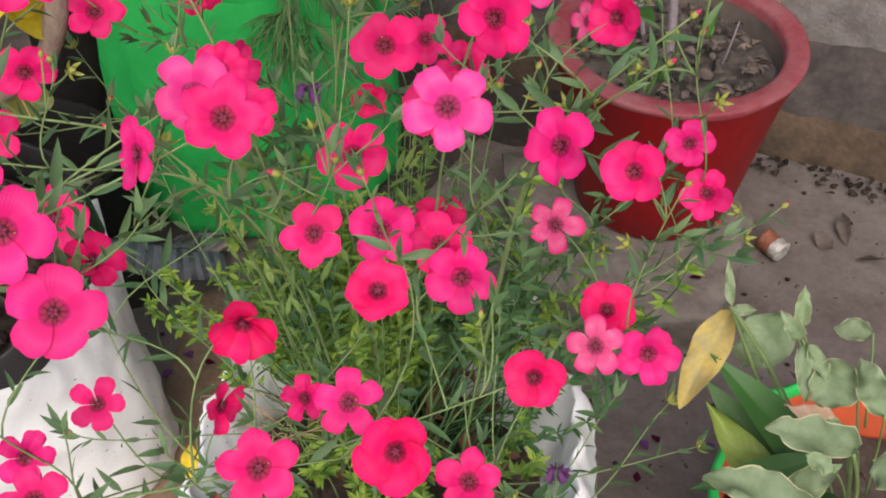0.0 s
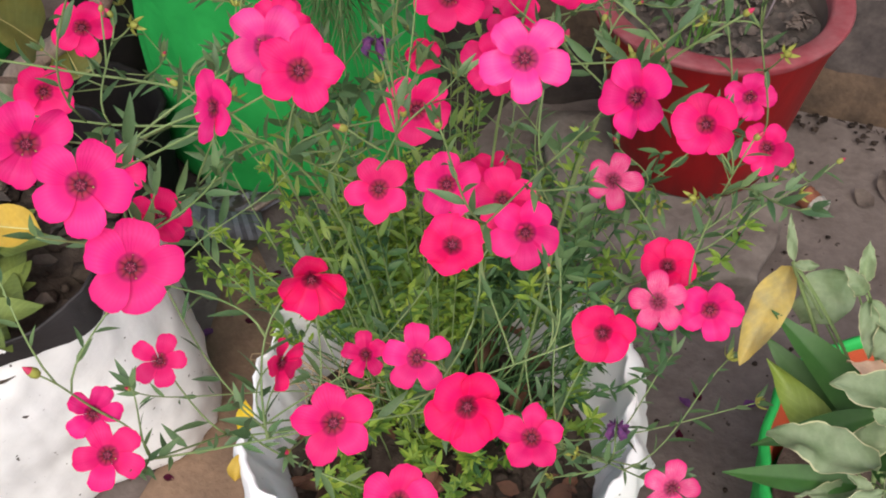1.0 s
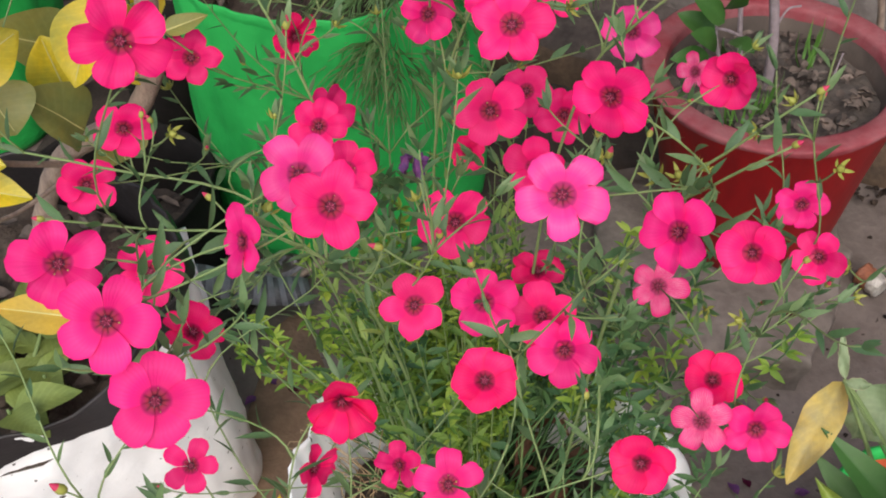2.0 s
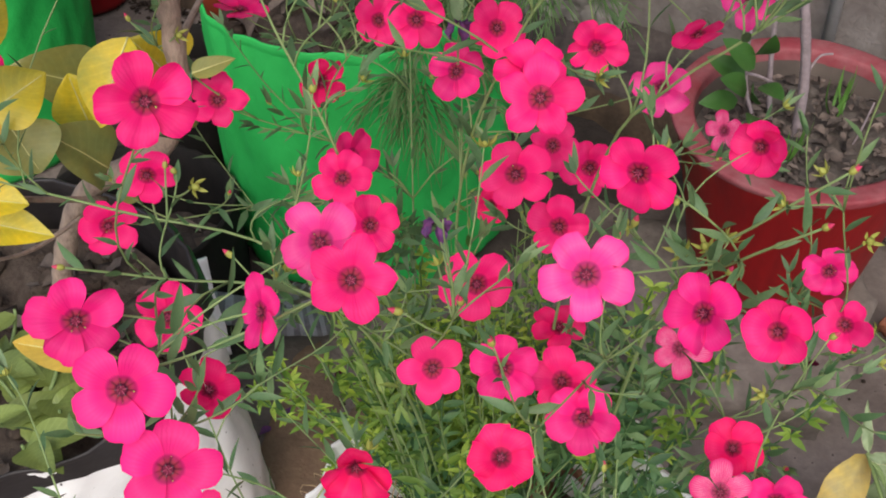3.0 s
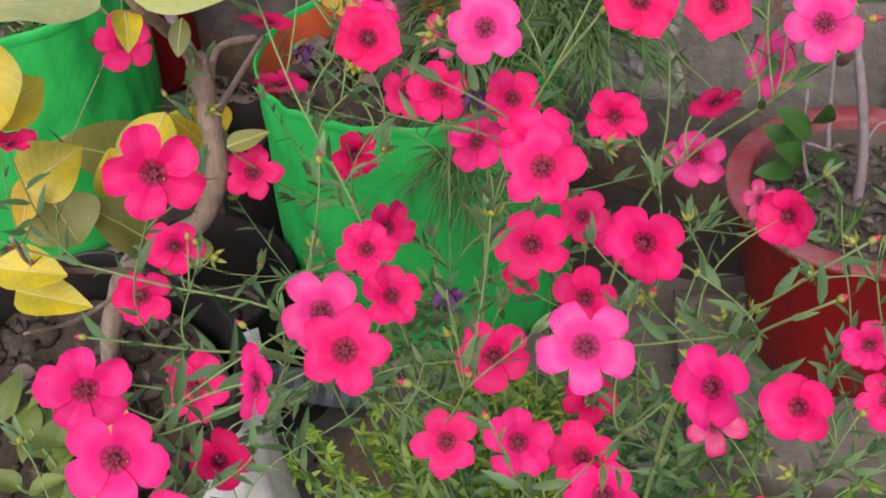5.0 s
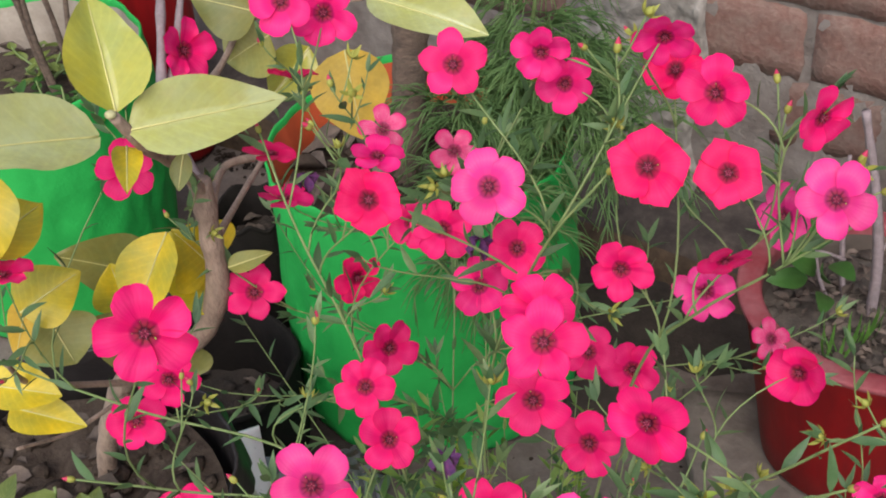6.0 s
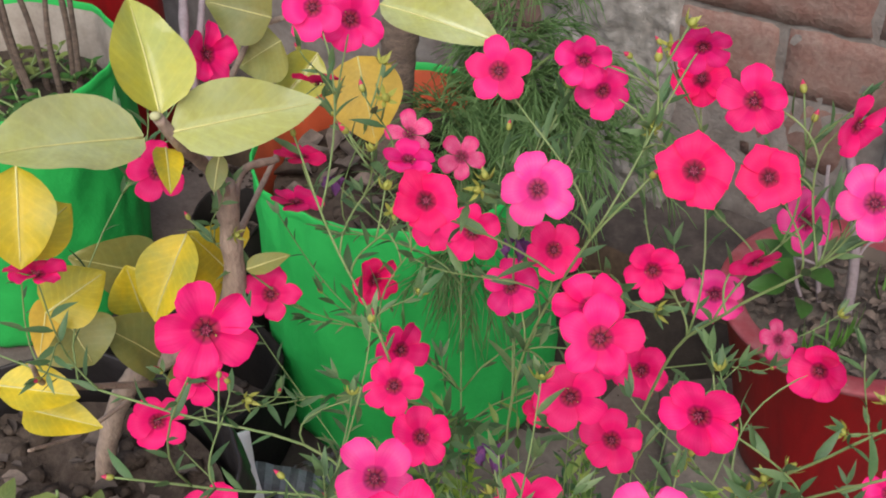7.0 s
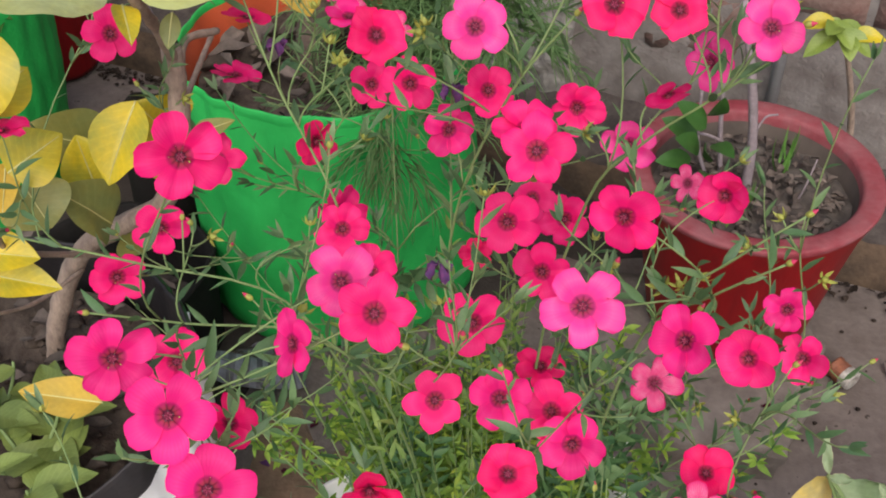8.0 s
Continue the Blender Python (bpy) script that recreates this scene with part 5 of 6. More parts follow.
# ---- young pepper-like plant in the large sack ----
def leafy_plant(name, label, at, stems, leaves, length, spread, height, material, seed, stem_material=None):
    """A low plant: a few soft stems with ovate leaves round them."""
    rng = random.Random(seed)
    top = thing(name, label, "plant", at)
    for s in range(stems):
        a = math.tau * s / stems + rng.uniform(-.4, .4)
        tip = Vector((math.cos(a) * spread * rng.uniform(.5, 1), math.sin(a) * spread * rng.uniform(.5, 1), height * rng.uniform(.6, 1)))
        line = bez((0, 0, 0), (0, 0, height * .4), tip - Vector((0, 0, height * .3)), tip, 10)
        bm = bmesh.new()
        tube(bm, line, .0022, .0012, 6)
        part("stem", bm, stem_material or M_STEM, top)
        for k in range(leaves):
            i = 4 + (k * 7) // leaves
            b = rng.uniform(0, math.tau)
            l = length * rng.uniform(.65, 1.15)
            way = Vector((math.cos(b), math.sin(b), rng.uniform(-.1, .5))).normalized()
            bm = bmesh.new()
            blade(bm, line[i], line[i] + way * l, l * rng.uniform(.5, .62), (way.x * -.3, way.y * -.3, 1), rng.uniform(.05, .35), .16, 3, 8, "ovate", .03, seed=b)
            part("leaf", bm, material, top)
    return top


leafy_plant("young_plant", "young plant with broad light green leaves in the sack", (-.365, .555, .292), 5, 5, .046, .055, .075, M_YOUNG, 4)
leafy_plant("young_plant", "young plant with broad light green leaves in the sack", (-.41, .60, .292), 4, 5, .040, .05, .06, M_YOUNG, 6)

# ---- leafy plants of the near green bag ----
cal = thing("variegated_plant", "grey-green plant with cream-edged leaves", "plant", (.30, .43, .165))
for tip in ((.226, .354, .42), (.253, .392, .43), (.236, .455, .45), (.194, .479, .456), (.248, .40, .44), (.29, .36, .42)):
    tip = Vector(tip) - cal.location
    b = Vector((tip.x * .2, tip.y * .2, 0))
    bm = bmesh.new()
    tube(bm, bez(b, b + Vector((0, 0, .12)), tip - Vector((0, 0, .05)) + Vector((.02, 0, 0)), tip, 12), .0022, .0012, 6)
    part("stem", bm, M_STEM, cal)
CAL_TONE = {"V": (M_VARI, M_CREAM), "D": (M_DARKLEAF, M_DARKLEAF), "L": (M_LIME, M_LIME), "O": (M_VARI, M_VARI), "T": (M_OLDLEAF, M_OLDLEAF), "P": (M_PEACH, M_PEACH)}


def caladium_leaf(base, tip, width, up, tone):
    bm = bmesh.new()
    o = cal.location
    plain = tone in "DLTP"
    b = Vector(base) - o
    blade(bm, b, Vector(tip) - o, width, up, rnd.uniform(.05, .12 if tone == "L" else .3), rnd.uniform(.04, .10) if tone == "L" else rnd.uniform(.06, .22), 6, 16, "lance" if tone in "DL" else ("oval" if rnd.random() < .5 else "ovate"),
          .02 if tone == "D" else .18, tone == "V", rnd.uniform(0, 6), .03 if tone == "D" else (.06 if tone == "L" else (.14 if tone == "T" else .30)))
    leaf = part("leaf", bm, CAL_TONE[tone], cal)
    if tone == "T":
        tagged(leaf, "withered yellow-brown leaf")
    bm = bmesh.new()
    inner = b * .55 + Vector((0, 0, b.z * .2))
    tube(bm, bez(inner, inner.lerp(b, .4) + Vector((0, 0, .006)), inner.lerp(b, .8) + Vector((0, 0, .004)), b, 6), .0009, .0007, 5)
    part("stalk", bm, M_STEM, leaf)


caladium_leaf((0.198, 0.49, 0.44), (0.164, 0.438, 0.411), 0.0235, (-0.25, -0.66, 1.01), 'T')
caladium_leaf((0.246, 0.419, 0.374), (0.186, 0.458, 0.436), 0.026, (-0.01, -0.50, 1.08), 'D')
caladium_leaf((0.233, 0.418, 0.369), (0.183, 0.46, 0.41), 0.021, (-0.37, -0.64, 1.09), 'D')
caladium_leaf((0.231, 0.398, 0.361), (0.182, 0.443, 0.409), 0.025, (-0.57, -0.39, 1.10), 'L')
caladium_leaf((0.246, 0.412, 0.396), (0.17, 0.397, 0.385), 0.017, (-0.17, -0.72, 1.07), 'D')
caladium_leaf((0.223, 0.355, 0.424), (0.169, 0.383, 0.424), 0.026, (-0.07, -0.33, 1.10), 'V')
caladium_leaf((0.224, 0.344, 0.423), (0.194, 0.333, 0.412), 0.012, (-0.52, -0.70, 1.11), 'V')
caladium_leaf((0.235, 0.373, 0.441), (0.22, 0.38, 0.446), 0.010, (-0.51, -0.34, 1.07), 'V')
caladium_leaf((0.22, 0.345, 0.416), (0.206, 0.351, 0.428), 0.009, (-0.05, -0.69, 1.11), 'V')
caladium_leaf((0.253, 0.392, 0.436), (0.203, 0.398, 0.447), 0.023, (-0.23, -0.39, 1.06), 'V')
caladium_leaf((0.215, 0.375, 0.409), (0.238, 0.375, 0.443), 0.019, (-0.58, -0.66, 1.10), 'V')
caladium_leaf((0.226, 0.357, 0.402), (0.183, 0.351, 0.407), 0.012, (-0.35, -0.41, 1.11), 'V')
caladium_leaf((0.218, 0.356, 0.41), (0.147, 0.373, 0.394), 0.016, (0.00, -0.56, 1.11), 'D')
caladium_leaf((0.232, 0.462, 0.457), (0.232, 0.473, 0.481), 0.010, (-0.34, -0.64, 1.01), 'V')
caladium_leaf((0.233, 0.457, 0.452), (0.219, 0.465, 0.468), 0.011, (-0.60, -0.58, 1.01), 'V')
caladium_leaf((0.233, 0.454, 0.45), (0.234, 0.428, 0.429), 0.012, (-0.20, -0.72, 1.02), 'V')
caladium_leaf((0.236, 0.454, 0.451), (0.246, 0.436, 0.441), 0.011, (-0.05, -0.49, 1.01), 'V')
caladium_leaf((0.237, 0.494, 0.431), (0.21, 0.481, 0.396), 0.032, (-0.47, -0.81, 1.00), 'O')
caladium_leaf((0.194, 0.479, 0.457), (0.192, 0.5, 0.477), 0.006, (-0.47, -0.48, 1.01), 'V')
caladium_leaf((0.194, 0.477, 0.456), (0.208, 0.474, 0.458), 0.007, (-0.02, -0.86, 1.01), 'V')
caladium_leaf((0.26, 0.438, 0.449), (0.237, 0.428, 0.43), 0.028, (-0.19, -0.41, 1.02), 'V')
caladium_leaf((0.248, 0.403, 0.442), (0.228, 0.401, 0.432), 0.013, (-0.61, -0.76, 1.05), 'V')
caladium_leaf((0.252, 0.415, 0.426), (0.222, 0.429, 0.425), 0.012, (-0.42, -0.41, 1.05), 'P')
caladium_leaf((0.217, 0.345, 0.415), (0.225, 0.329, 0.408), 0.010, (-0.01, -0.63, 1.11), 'V')
caladium_leaf((0.249, 0.369, 0.419), (0.225, 0.334, 0.411), 0.016, (-0.33, -0.43, 1.08), 'V')
caladium_leaf((0.245, 0.396, 0.384), (0.252, 0.356, 0.387), 0.020, (-0.61, -0.58, 1.09), 'D')
caladium_leaf((0.283, 0.476, 0.437), (0.262, 0.484, 0.433), 0.014, (-0.29, -0.62, 1.00), 'V')
caladium_leaf((0.237, 0.352, 0.428), (0.253, 0.319, 0.427), 0.024, (-0.05, -0.46, 1.09), 'V')
caladium_leaf((0.258, 0.38, 0.442), (0.279, 0.354, 0.449), 0.024, (-0.50, -0.64, 1.06), 'V')
caladium_leaf((0.271, 0.409, 0.444), (0.263, 0.443, 0.454), 0.019, (-0.61, -0.44, 1.03), 'V')
caladium_leaf((0.242, 0.339, 0.421), (0.213, 0.318, 0.41), 0.018, (-0.14, -0.66, 1.10), 'V')

# ---- trunk and feathery plant in the far green bag ----
stump = thing("small_tree", "thin grey-barked trunk rising from the green bag", "tree", (-.244, 1.16, .295))
branch([(-.246, 1.16, .28), (-.236, 1.163, .36), (-.226, 1.165, .46), (-.214, 1.165, .56), (-.205, 1.17, .68)], .021, .018, stump, "trunk", M_TRUNK, 14)

dill = thing("feathery_plant", "feathery green plant with thread-like leaves in the green bag", "plant", (-.13, 1.21, .295))
rng = random.Random(21)
DILL_STEMS = [[(-.135, 1.21, .29), (-.12, 1.215, .38), (-.103, 1.22, .47), (-.095, 1.225, .58), (-.09, 1.23, .66)],
              [(-.125, 1.20, .29), (-.09, 1.19, .37), (-.04, 1.18, .38), (-.015, 1.17, .34)], [(-.13, 1.2, .29), (-.10, 1.2, .40), (-.06, 1.2, .45)], [(-.14, 1.20, .29), (-.165, 1.18, .36), (-.18, 1.15, .41)],
              [(-.14, 1.19, .29), (-.15, 1.12, .33), (-.14, 1.06, .33), (-.13, 1.02, .29)]]
for pts in DILL_STEMS:
    line = [q - dill.location for q in smooth_line(pts, 8)]
    bm = bmesh.new()
    tube(bm, line, .0032, .0016, 6)
    part("stem", bm, M_STEM, dill)
    for i in range(3, len(line), 1):
        for s in range(3):
            a = rng.uniform(0, math.tau)
            l = rng.uniform(.05, .095)
            way = Vector((math.cos(a), math.sin(a), rng.uniform(-.2, .7)))
            fr = bez(line[i], line[i] + way * l * .4, line[i] + way * l * .8 - Vector((0, 0, l * .1)), line[i] + way * l - Vector((0, 0, l * .55)), 8)
            bm = bmesh.new()
            tube(bm, fr, .0008, .0005, 3)
            for j in range(2, 9):
                d0 = (fr[j] - fr[j - 1]).normalized()
                for w in range(3):
                    b = rng.uniform(0, math.tau)
                    d = d0 * 1.3 + Vector((math.cos(b), math.sin(b), rng.uniform(-.5, .5))) * .6
                    t = fr[j] + d.normalized() * rng.uniform(.022, .045)
                    tube(bm, [fr[j], fr[j].lerp(t, .55) + Vector((0, 0, .003)), t - Vector((0, 0, .004))], .0009, .0004, 3)
            part("frond", bm, M_DILL, dill)

# ---- bare stems and leaves in the red pot ----
bare = thing("bare_plant", "dried plant with bare grey stems in the red pot", "plant", (.254, 1.04, .222))
for pts, r in (([(.256, 1.04, .215), (.252, 1.04, .30), (.238, 1.04, .38), (.215, 1.045, .47)], .0058), ([(.235, 1.06, .215), (.222, 1.07, .30), (.215, 1.08, .40)], .0030),
               ([(.228, 1.05, .215), (.20, 1.06, .28), (.196, 1.08, .35)], .0022), ([(.25, 1.04, .31), (.262, 1.05, .33), (.275, 1.05, .335)], .0016),
               ([(.225, 1.06, .29), (.205, 1.05, .305), (.19, 1.06, .30)], .0018), ([(.30, 1.02, .215), (.31, 1.015, .26), (.318, 1.02, .30)], .0012)):
    branch(pts, r, r * .7, bare, "bare_stem", M_TWIG, 8)
for b, t, w in (((.195, 1.03, .30), (.165, 1.0, .335), .024), ((.20, 1.03, .29), (.195, .99, .33), .022), ((.205, 1.03, .27), (.20, .985, .285), .02), ((.19, 1.04, .28), (.15, 1.02, .29), .022), ((.20, 1.04, .32), (.165, 1.03, .36), .024), ((.205, 1.05, .33), (.21, 1.02, .37), .022), ((.195, 1.05, .30), (.155, 1.05, .325), .024), ((.21, 1.04, .30), (.225, 1.0, .315), .02)):
    bm = bmesh.new()
    blade(bm, Vector(b) - bare.location, Vector(t) - bare.location, w, (.1, -.6, .7), .2, .15, 3, 8, "oval", .03)
    part("leaf", bm, M_DARKLEAF, bare, "dark green leaf")

# ---- yellow-green bush by the wall ----
croton = thing("garden_croton", "croton branch with yellow-green mottled leaves", "plant", (.43, 1.235, .10))
branch([(.43, 1.235, .09), (.41, 1.21, .22), (.37, 1.175, .34), (.345, 1.15, .385)], .005, .0025, croton)
for k in range(11):
    a = k * 2.4
    at = Vector((.348, 1.152, .385)) - croton.location + Vector((-.02, 0, .02)) * (k / 11 - .5)
    bm = bmesh.new()
    blade(bm, at, at + Vector((math.cos(a) * .04, math.sin(a) * .025 - .01, rng.uniform(-.03, .03))), .022, (0, -.5, 1), .2, .15, 3, 8, "oval", .05)
    part("leaf", bm, M_LIME if k % 3 else M_YLEAF, croton)

# ---- weeds and stems in the left green bag, red pot behind ----
leafy_plant("weed", "small clover-like weed in the green bag", GREEN_B + Vector((.06, -.02, .285)), 7, 4, .022, .05, .04, M_DARKLEAF, 12)
leafy_plant("weed", "small clover-like weed in the green bag", GREEN_B + Vector((.10, .06, .285)), 6, 4, .02, .04, .05, M_DARKLEAF, 14)
leafy_plant("weed", "dark green low weed in the green bag", GREEN_B + Vector((.11, -.06, .285)), 8, 5, .024, .06, .05, M_DARKLEAF, 17)
leafy_plant("weed", "dark green low weed in the green bag", GREEN_B + Vector((.03, .05, .285)), 8, 5, .024, .06, .06, M_YOUNG, 19)
stalks = thing("dry_stalks", "brown dry stalks standing in the green bag", "plant", GREEN_B + Vector((.08, .03, .280)))
for k in range(7):
    a = rng.uniform(0, math.tau)
    p = stalks.location
    branch([p + Vector((.03 * math.cos(a), .03 * math.sin(a), -.01)), p + Vector((.045 * math.cos(a), .045 * math.sin(a), .12)), p + Vector((.07 * math.cos(a + .4), .06 * math.sin(a + .4), .30))], .0045, .003, stalks, "stalk", M_TRUNK, 7)
back_pot = thing("flower_pot", "dark red pot standing behind the green bags", "pot", (-.77, 1.62, 0))
bm = bmesh.new()
lathe(bm, [(0, .001), (0.0660, .001), (0.0693, .01), (0.0739, .22), (0.0785, .40)], 48, wav)
part("body", bm, M_REDPOT, back_pot)
bm = bmesh.new()
lathe(bm, [(0.0785, .398), (0.0838, .402), (0.0851, .43), (0.0772, .432), (0.0726, .40), (0.0660, .36), (.0, .36)], 48, wav)
part("rim", bm, M_REDPOT, back_pot)

# ---- black nursery bag and rubbish in the gap between the pots ----
def nursery_bag(x, y, r, h, deep, label, seed):
    """A crumpled black plastic bag with a rolled rim, partly filled with soil."""
    black = thing("nursery_bag", label, "plant bag", (x, y, 0))

    def crush(a, i):
        c, s = math.cos(a), math.sin(a)
        wide = 1 + .07 * noise.noise(Vector((c * 1.6, s * 1.6, i * .4 + seed))) + .03 * noise.noise(Vector((c * 6, s * 6, i * .9 + seed)))
        return wide, .012 * noise.noise(Vector((c * 2, s * 2, 4 + seed))) * (i > 2)
    bm = bmesh.new()
    lathe(bm, [(r * .1, .002), (r * .97, .002), (r * 1.05, .015), (r * 1.04, h * .4), (r * 1.02, h * .77), (r, h)], 64, crush)
    part("plastic", bm, M_BLACK, black)
    bm = bmesh.new()
    lathe(bm, [(r, h - .002), (r * 1.04, h + .002), (r * 1.02, h + .007), (r * .97, h + .004), (r * .945, h - .03), (r * .91, .02)], 64, lambda a, i: crush(a, 5))
    part("rolled_rim", bm, M_BLACK, black)
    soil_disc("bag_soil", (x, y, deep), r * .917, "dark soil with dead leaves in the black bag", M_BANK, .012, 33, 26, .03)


nursery_bag(-.462, .985, .108, .13, .032, "crumpled black plastic nursery bag in the shade", 0)
# this narrow second one is added only to darken the shaded gap
nursery_bag(-.472, 1.235, .052, .17, .12, "narrow black bag shape added as the shade beside the green grow bag", 3)

# dark soil heaped along the wall between pots, shade painted into its near-black colour
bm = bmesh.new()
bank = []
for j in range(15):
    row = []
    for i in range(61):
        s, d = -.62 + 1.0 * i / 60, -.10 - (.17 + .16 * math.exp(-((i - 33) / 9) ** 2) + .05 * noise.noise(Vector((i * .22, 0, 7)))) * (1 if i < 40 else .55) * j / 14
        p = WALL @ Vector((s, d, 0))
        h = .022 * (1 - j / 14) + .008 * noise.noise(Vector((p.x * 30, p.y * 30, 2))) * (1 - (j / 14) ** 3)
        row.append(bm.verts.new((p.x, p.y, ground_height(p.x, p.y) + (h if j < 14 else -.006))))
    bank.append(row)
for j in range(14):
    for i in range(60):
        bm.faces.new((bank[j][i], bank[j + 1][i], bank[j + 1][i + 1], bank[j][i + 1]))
# oval near-black sheet standing in for the shade on the ground between the bags
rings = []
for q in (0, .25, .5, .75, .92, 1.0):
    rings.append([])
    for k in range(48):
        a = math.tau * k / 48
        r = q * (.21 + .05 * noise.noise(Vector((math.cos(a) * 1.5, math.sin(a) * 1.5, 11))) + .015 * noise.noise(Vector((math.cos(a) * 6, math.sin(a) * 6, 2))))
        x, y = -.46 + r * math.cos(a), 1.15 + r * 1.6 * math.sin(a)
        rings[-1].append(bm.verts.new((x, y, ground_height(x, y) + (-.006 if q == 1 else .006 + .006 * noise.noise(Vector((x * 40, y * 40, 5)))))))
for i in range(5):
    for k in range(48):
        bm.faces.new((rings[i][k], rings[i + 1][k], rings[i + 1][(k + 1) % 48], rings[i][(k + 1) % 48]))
tagged(to_ob("soil_bank", bm, M_BANK), "near-black soil along the wall foot and between the bags, shade painted into its colour", "soil", kind="stuff")


def strip(name, label, line, width, material, parent_at, category, up=(0, 0, 1), thick=.0025):
    """A flat band with thickness along a line."""
    top = thing(name, label, category, parent_at)
    bm = bmesh.new()
    o = Vector(parent_at)
    rows = []
    pts = smooth_line(line, 8)
    for i, q in enumerate(pts):
        d = (pts[min(i + 1, len(pts) - 1)] - pts[max(i - 1, 0)]).normalized()
        s = d.cross(Vector(up)).normalized() * width / 2 * (1 + .25 * noise.noise(q * 40))
        u = Vector(up) * thick
        rows.append([bm.verts.new(q - o + e) for e in (-s, s, s + u, -s + u)])
    for i in range(len(rows) - 1):
        for k in range(4):
            bm.faces.new((rows[i][k], rows[i][(k + 1) % 4], rows[i + 1][(k + 1) % 4], rows[i + 1][k])).material_index = i % 2 if isinstance(material, tuple) else 0
    bm.faces.new(rows[0][::-1])
    bm.faces.new(rows[-1])
    part("band", bm, material, top)
    return top


strip("woven_strap", "grey woven strap lying between the pots", [(-.40, .86, .10), (-.34, .88, .085), (-.28, .90, .05), (-.24, .93, .02)], .035, (M_WEAVE, M_CLOTH), (-.30, .90, .04), "strap", (.2, -.4, .9))
wrap = thing("plastic_wrapper", "crumpled dark and grey plastic wrapper on the ground", "wrapper", (-.295, .965, .004))
bm = bmesh.new()
wn_, wm_ = 26, 14
sheet = []
for j in range(wm_ + 1):
    row = []
    for i in range(wn_ + 1):
        x, y = .125 * (i / wn_ - .5), .055 * (j / wm_ - .5)
        p = Vector((x * 34, y * 34, 3))
        h = .013 + .011 * abs(noise.noise(p * .8)) * 2 + .006 * noise.noise(p * 2.2) - .012 * (abs(y) / .028) ** 2
        row.append(bm.verts.new((x * .82 - y * .57 + .006 * noise.noise(p), x * .57 + y * .82 + .006 * noise.noise(p + Vector((9, 0, 0))), max(.001, h))))
    sheet.append(row)
for j in range(wm_):
    for i in range(wn_):
        f = bm.faces.new((sheet[j][i], sheet[j][i + 1], sheet[j + 1][i + 1], sheet[j + 1][i]))
        f.material_index = 1 if (i % 6 < 2 and i < 12) or noise.noise(Vector((i * .28, j * .35, 8))) > .1 else 0
part("sheet", bm, (M_WRAP, M_WRAPDARK), wrap, "", False)
strip("bark_strip", "split strip of pale bark on the ground", [(-.305, .925, .012), (-.265, .945, .02), (-.225, .985, .022)], .010, M_BARK, (-.265, .935, .02), "bark", (0, 0, 1), .004)
strip("sack_flap", "torn grey-white corner of the sack standing up", [(-.325, .80, .10), (-.335, .82, .16), (-.342, .835, .205)], .030, M_BAG, (-.325, .80, .10), "sack flap", (.6, -.8, .1))

def litter_leaf(kind, at, way, size, width, material, label, seed):
    """One curled dead leaf lying where it fell."""
    bm = bmesh.new()
    d = Vector(way).normalized() * size
    blade(bm, Vector((0, 0, 0)), d, width, (.2 * math.sin(seed), -.35, 1), .55, .5, 3, 8, "obovate", .25, seed=seed)
    ob = to_ob(kind, bm, material)
    ob.location = at
    return tagged(ob, label, "leaf", "dead leaves in the sack")


for k, (at, way, size) in enumerate((((.005, .560, .232), (.5, .8, .25), .036), ((.036, .570, .234), (.8, -.3, .3), .034),
                                     ((.042, .545, .230), (-.2, -1, .35), .030), ((.012, .595, .236), (1, .3, .2), .030),
                                     ((.050, .590, .232), (-.6, .6, .45), .028), ((.020, .535, .228), (-.9, -.2, .3), .026))):
    litter_leaf("dead_leaf", at, way, size, size * .55, M_BROWNLEAF, "curled reddish brown dead leaf on the soil", k * 1.7)
litter_leaf("yellow_leaf", (-.152, .452, .303), (.05, .35, .55), .026, .012, M_YELLOWDRY, "withered bright yellow leaf caught on the sack rim", 2.0)
litter_leaf("yellow_leaf", (-.152, .444, .296), (-.2, -.7, -.3), .020, .013, M_TAN, "faded yellow leaf caught on the sack rim", 3.0)
straw = thing("straw_tuft", "tangle of dry straw-coloured rootlets in the sack", "straw", (-.10, .53, .235))
for k in range(26):
    a, l = rng.uniform(0, math.tau), rng.uniform(.03, .07)
    b = Vector((rng.uniform(-.02, .02), rng.uniform(-.02, .02), 0))
    t = b + Vector((math.cos(a) * l, math.sin(a) * l * .7, rng.uniform(.01, .05)))
    bm = bmesh.new()
    tube(bm, bez(b, b + Vector((0, 0, .03)), t + Vector((rng.uniform(-.02, .02), 0, .02)), t, 7), .0006, .0004, 4)
    part("rootlet", bm, M_STRAW, straw)

# ---- small things on the ground ----
can = thing("crushed_can", "small rusty crushed tin lying on the concrete", "can", (.403, .985, .012))
bm = bmesh.new()
lathe(bm, [(.004, -.013), (.0125, -.013), (.0138, -.011), (.0122, -.008), (.0138, -.003), (.0130, .004)], 20, lambda a, i: (1 + .30 * noise.noise(Vector((math.cos(a) * 2, math.sin(a) * 2, i))), 0))
ob = part("rusty_body", bm, M_RUST, can)
bm = bmesh.new()
lathe(bm, [(.0130, .004), (.0142, .007), (.0122, .011), (.0135, .016), (.011, .018), (.004, .014)], 20, lambda a, i: (1 + .20 * noise.noise(Vector((math.cos(a) * 2, math.sin(a) * 2, i + 9))), 0))
part("bare_end", bm, M_TIN, can, "scraped bare metal end")
can.rotation_euler = (radians(96), 0, radians(38))


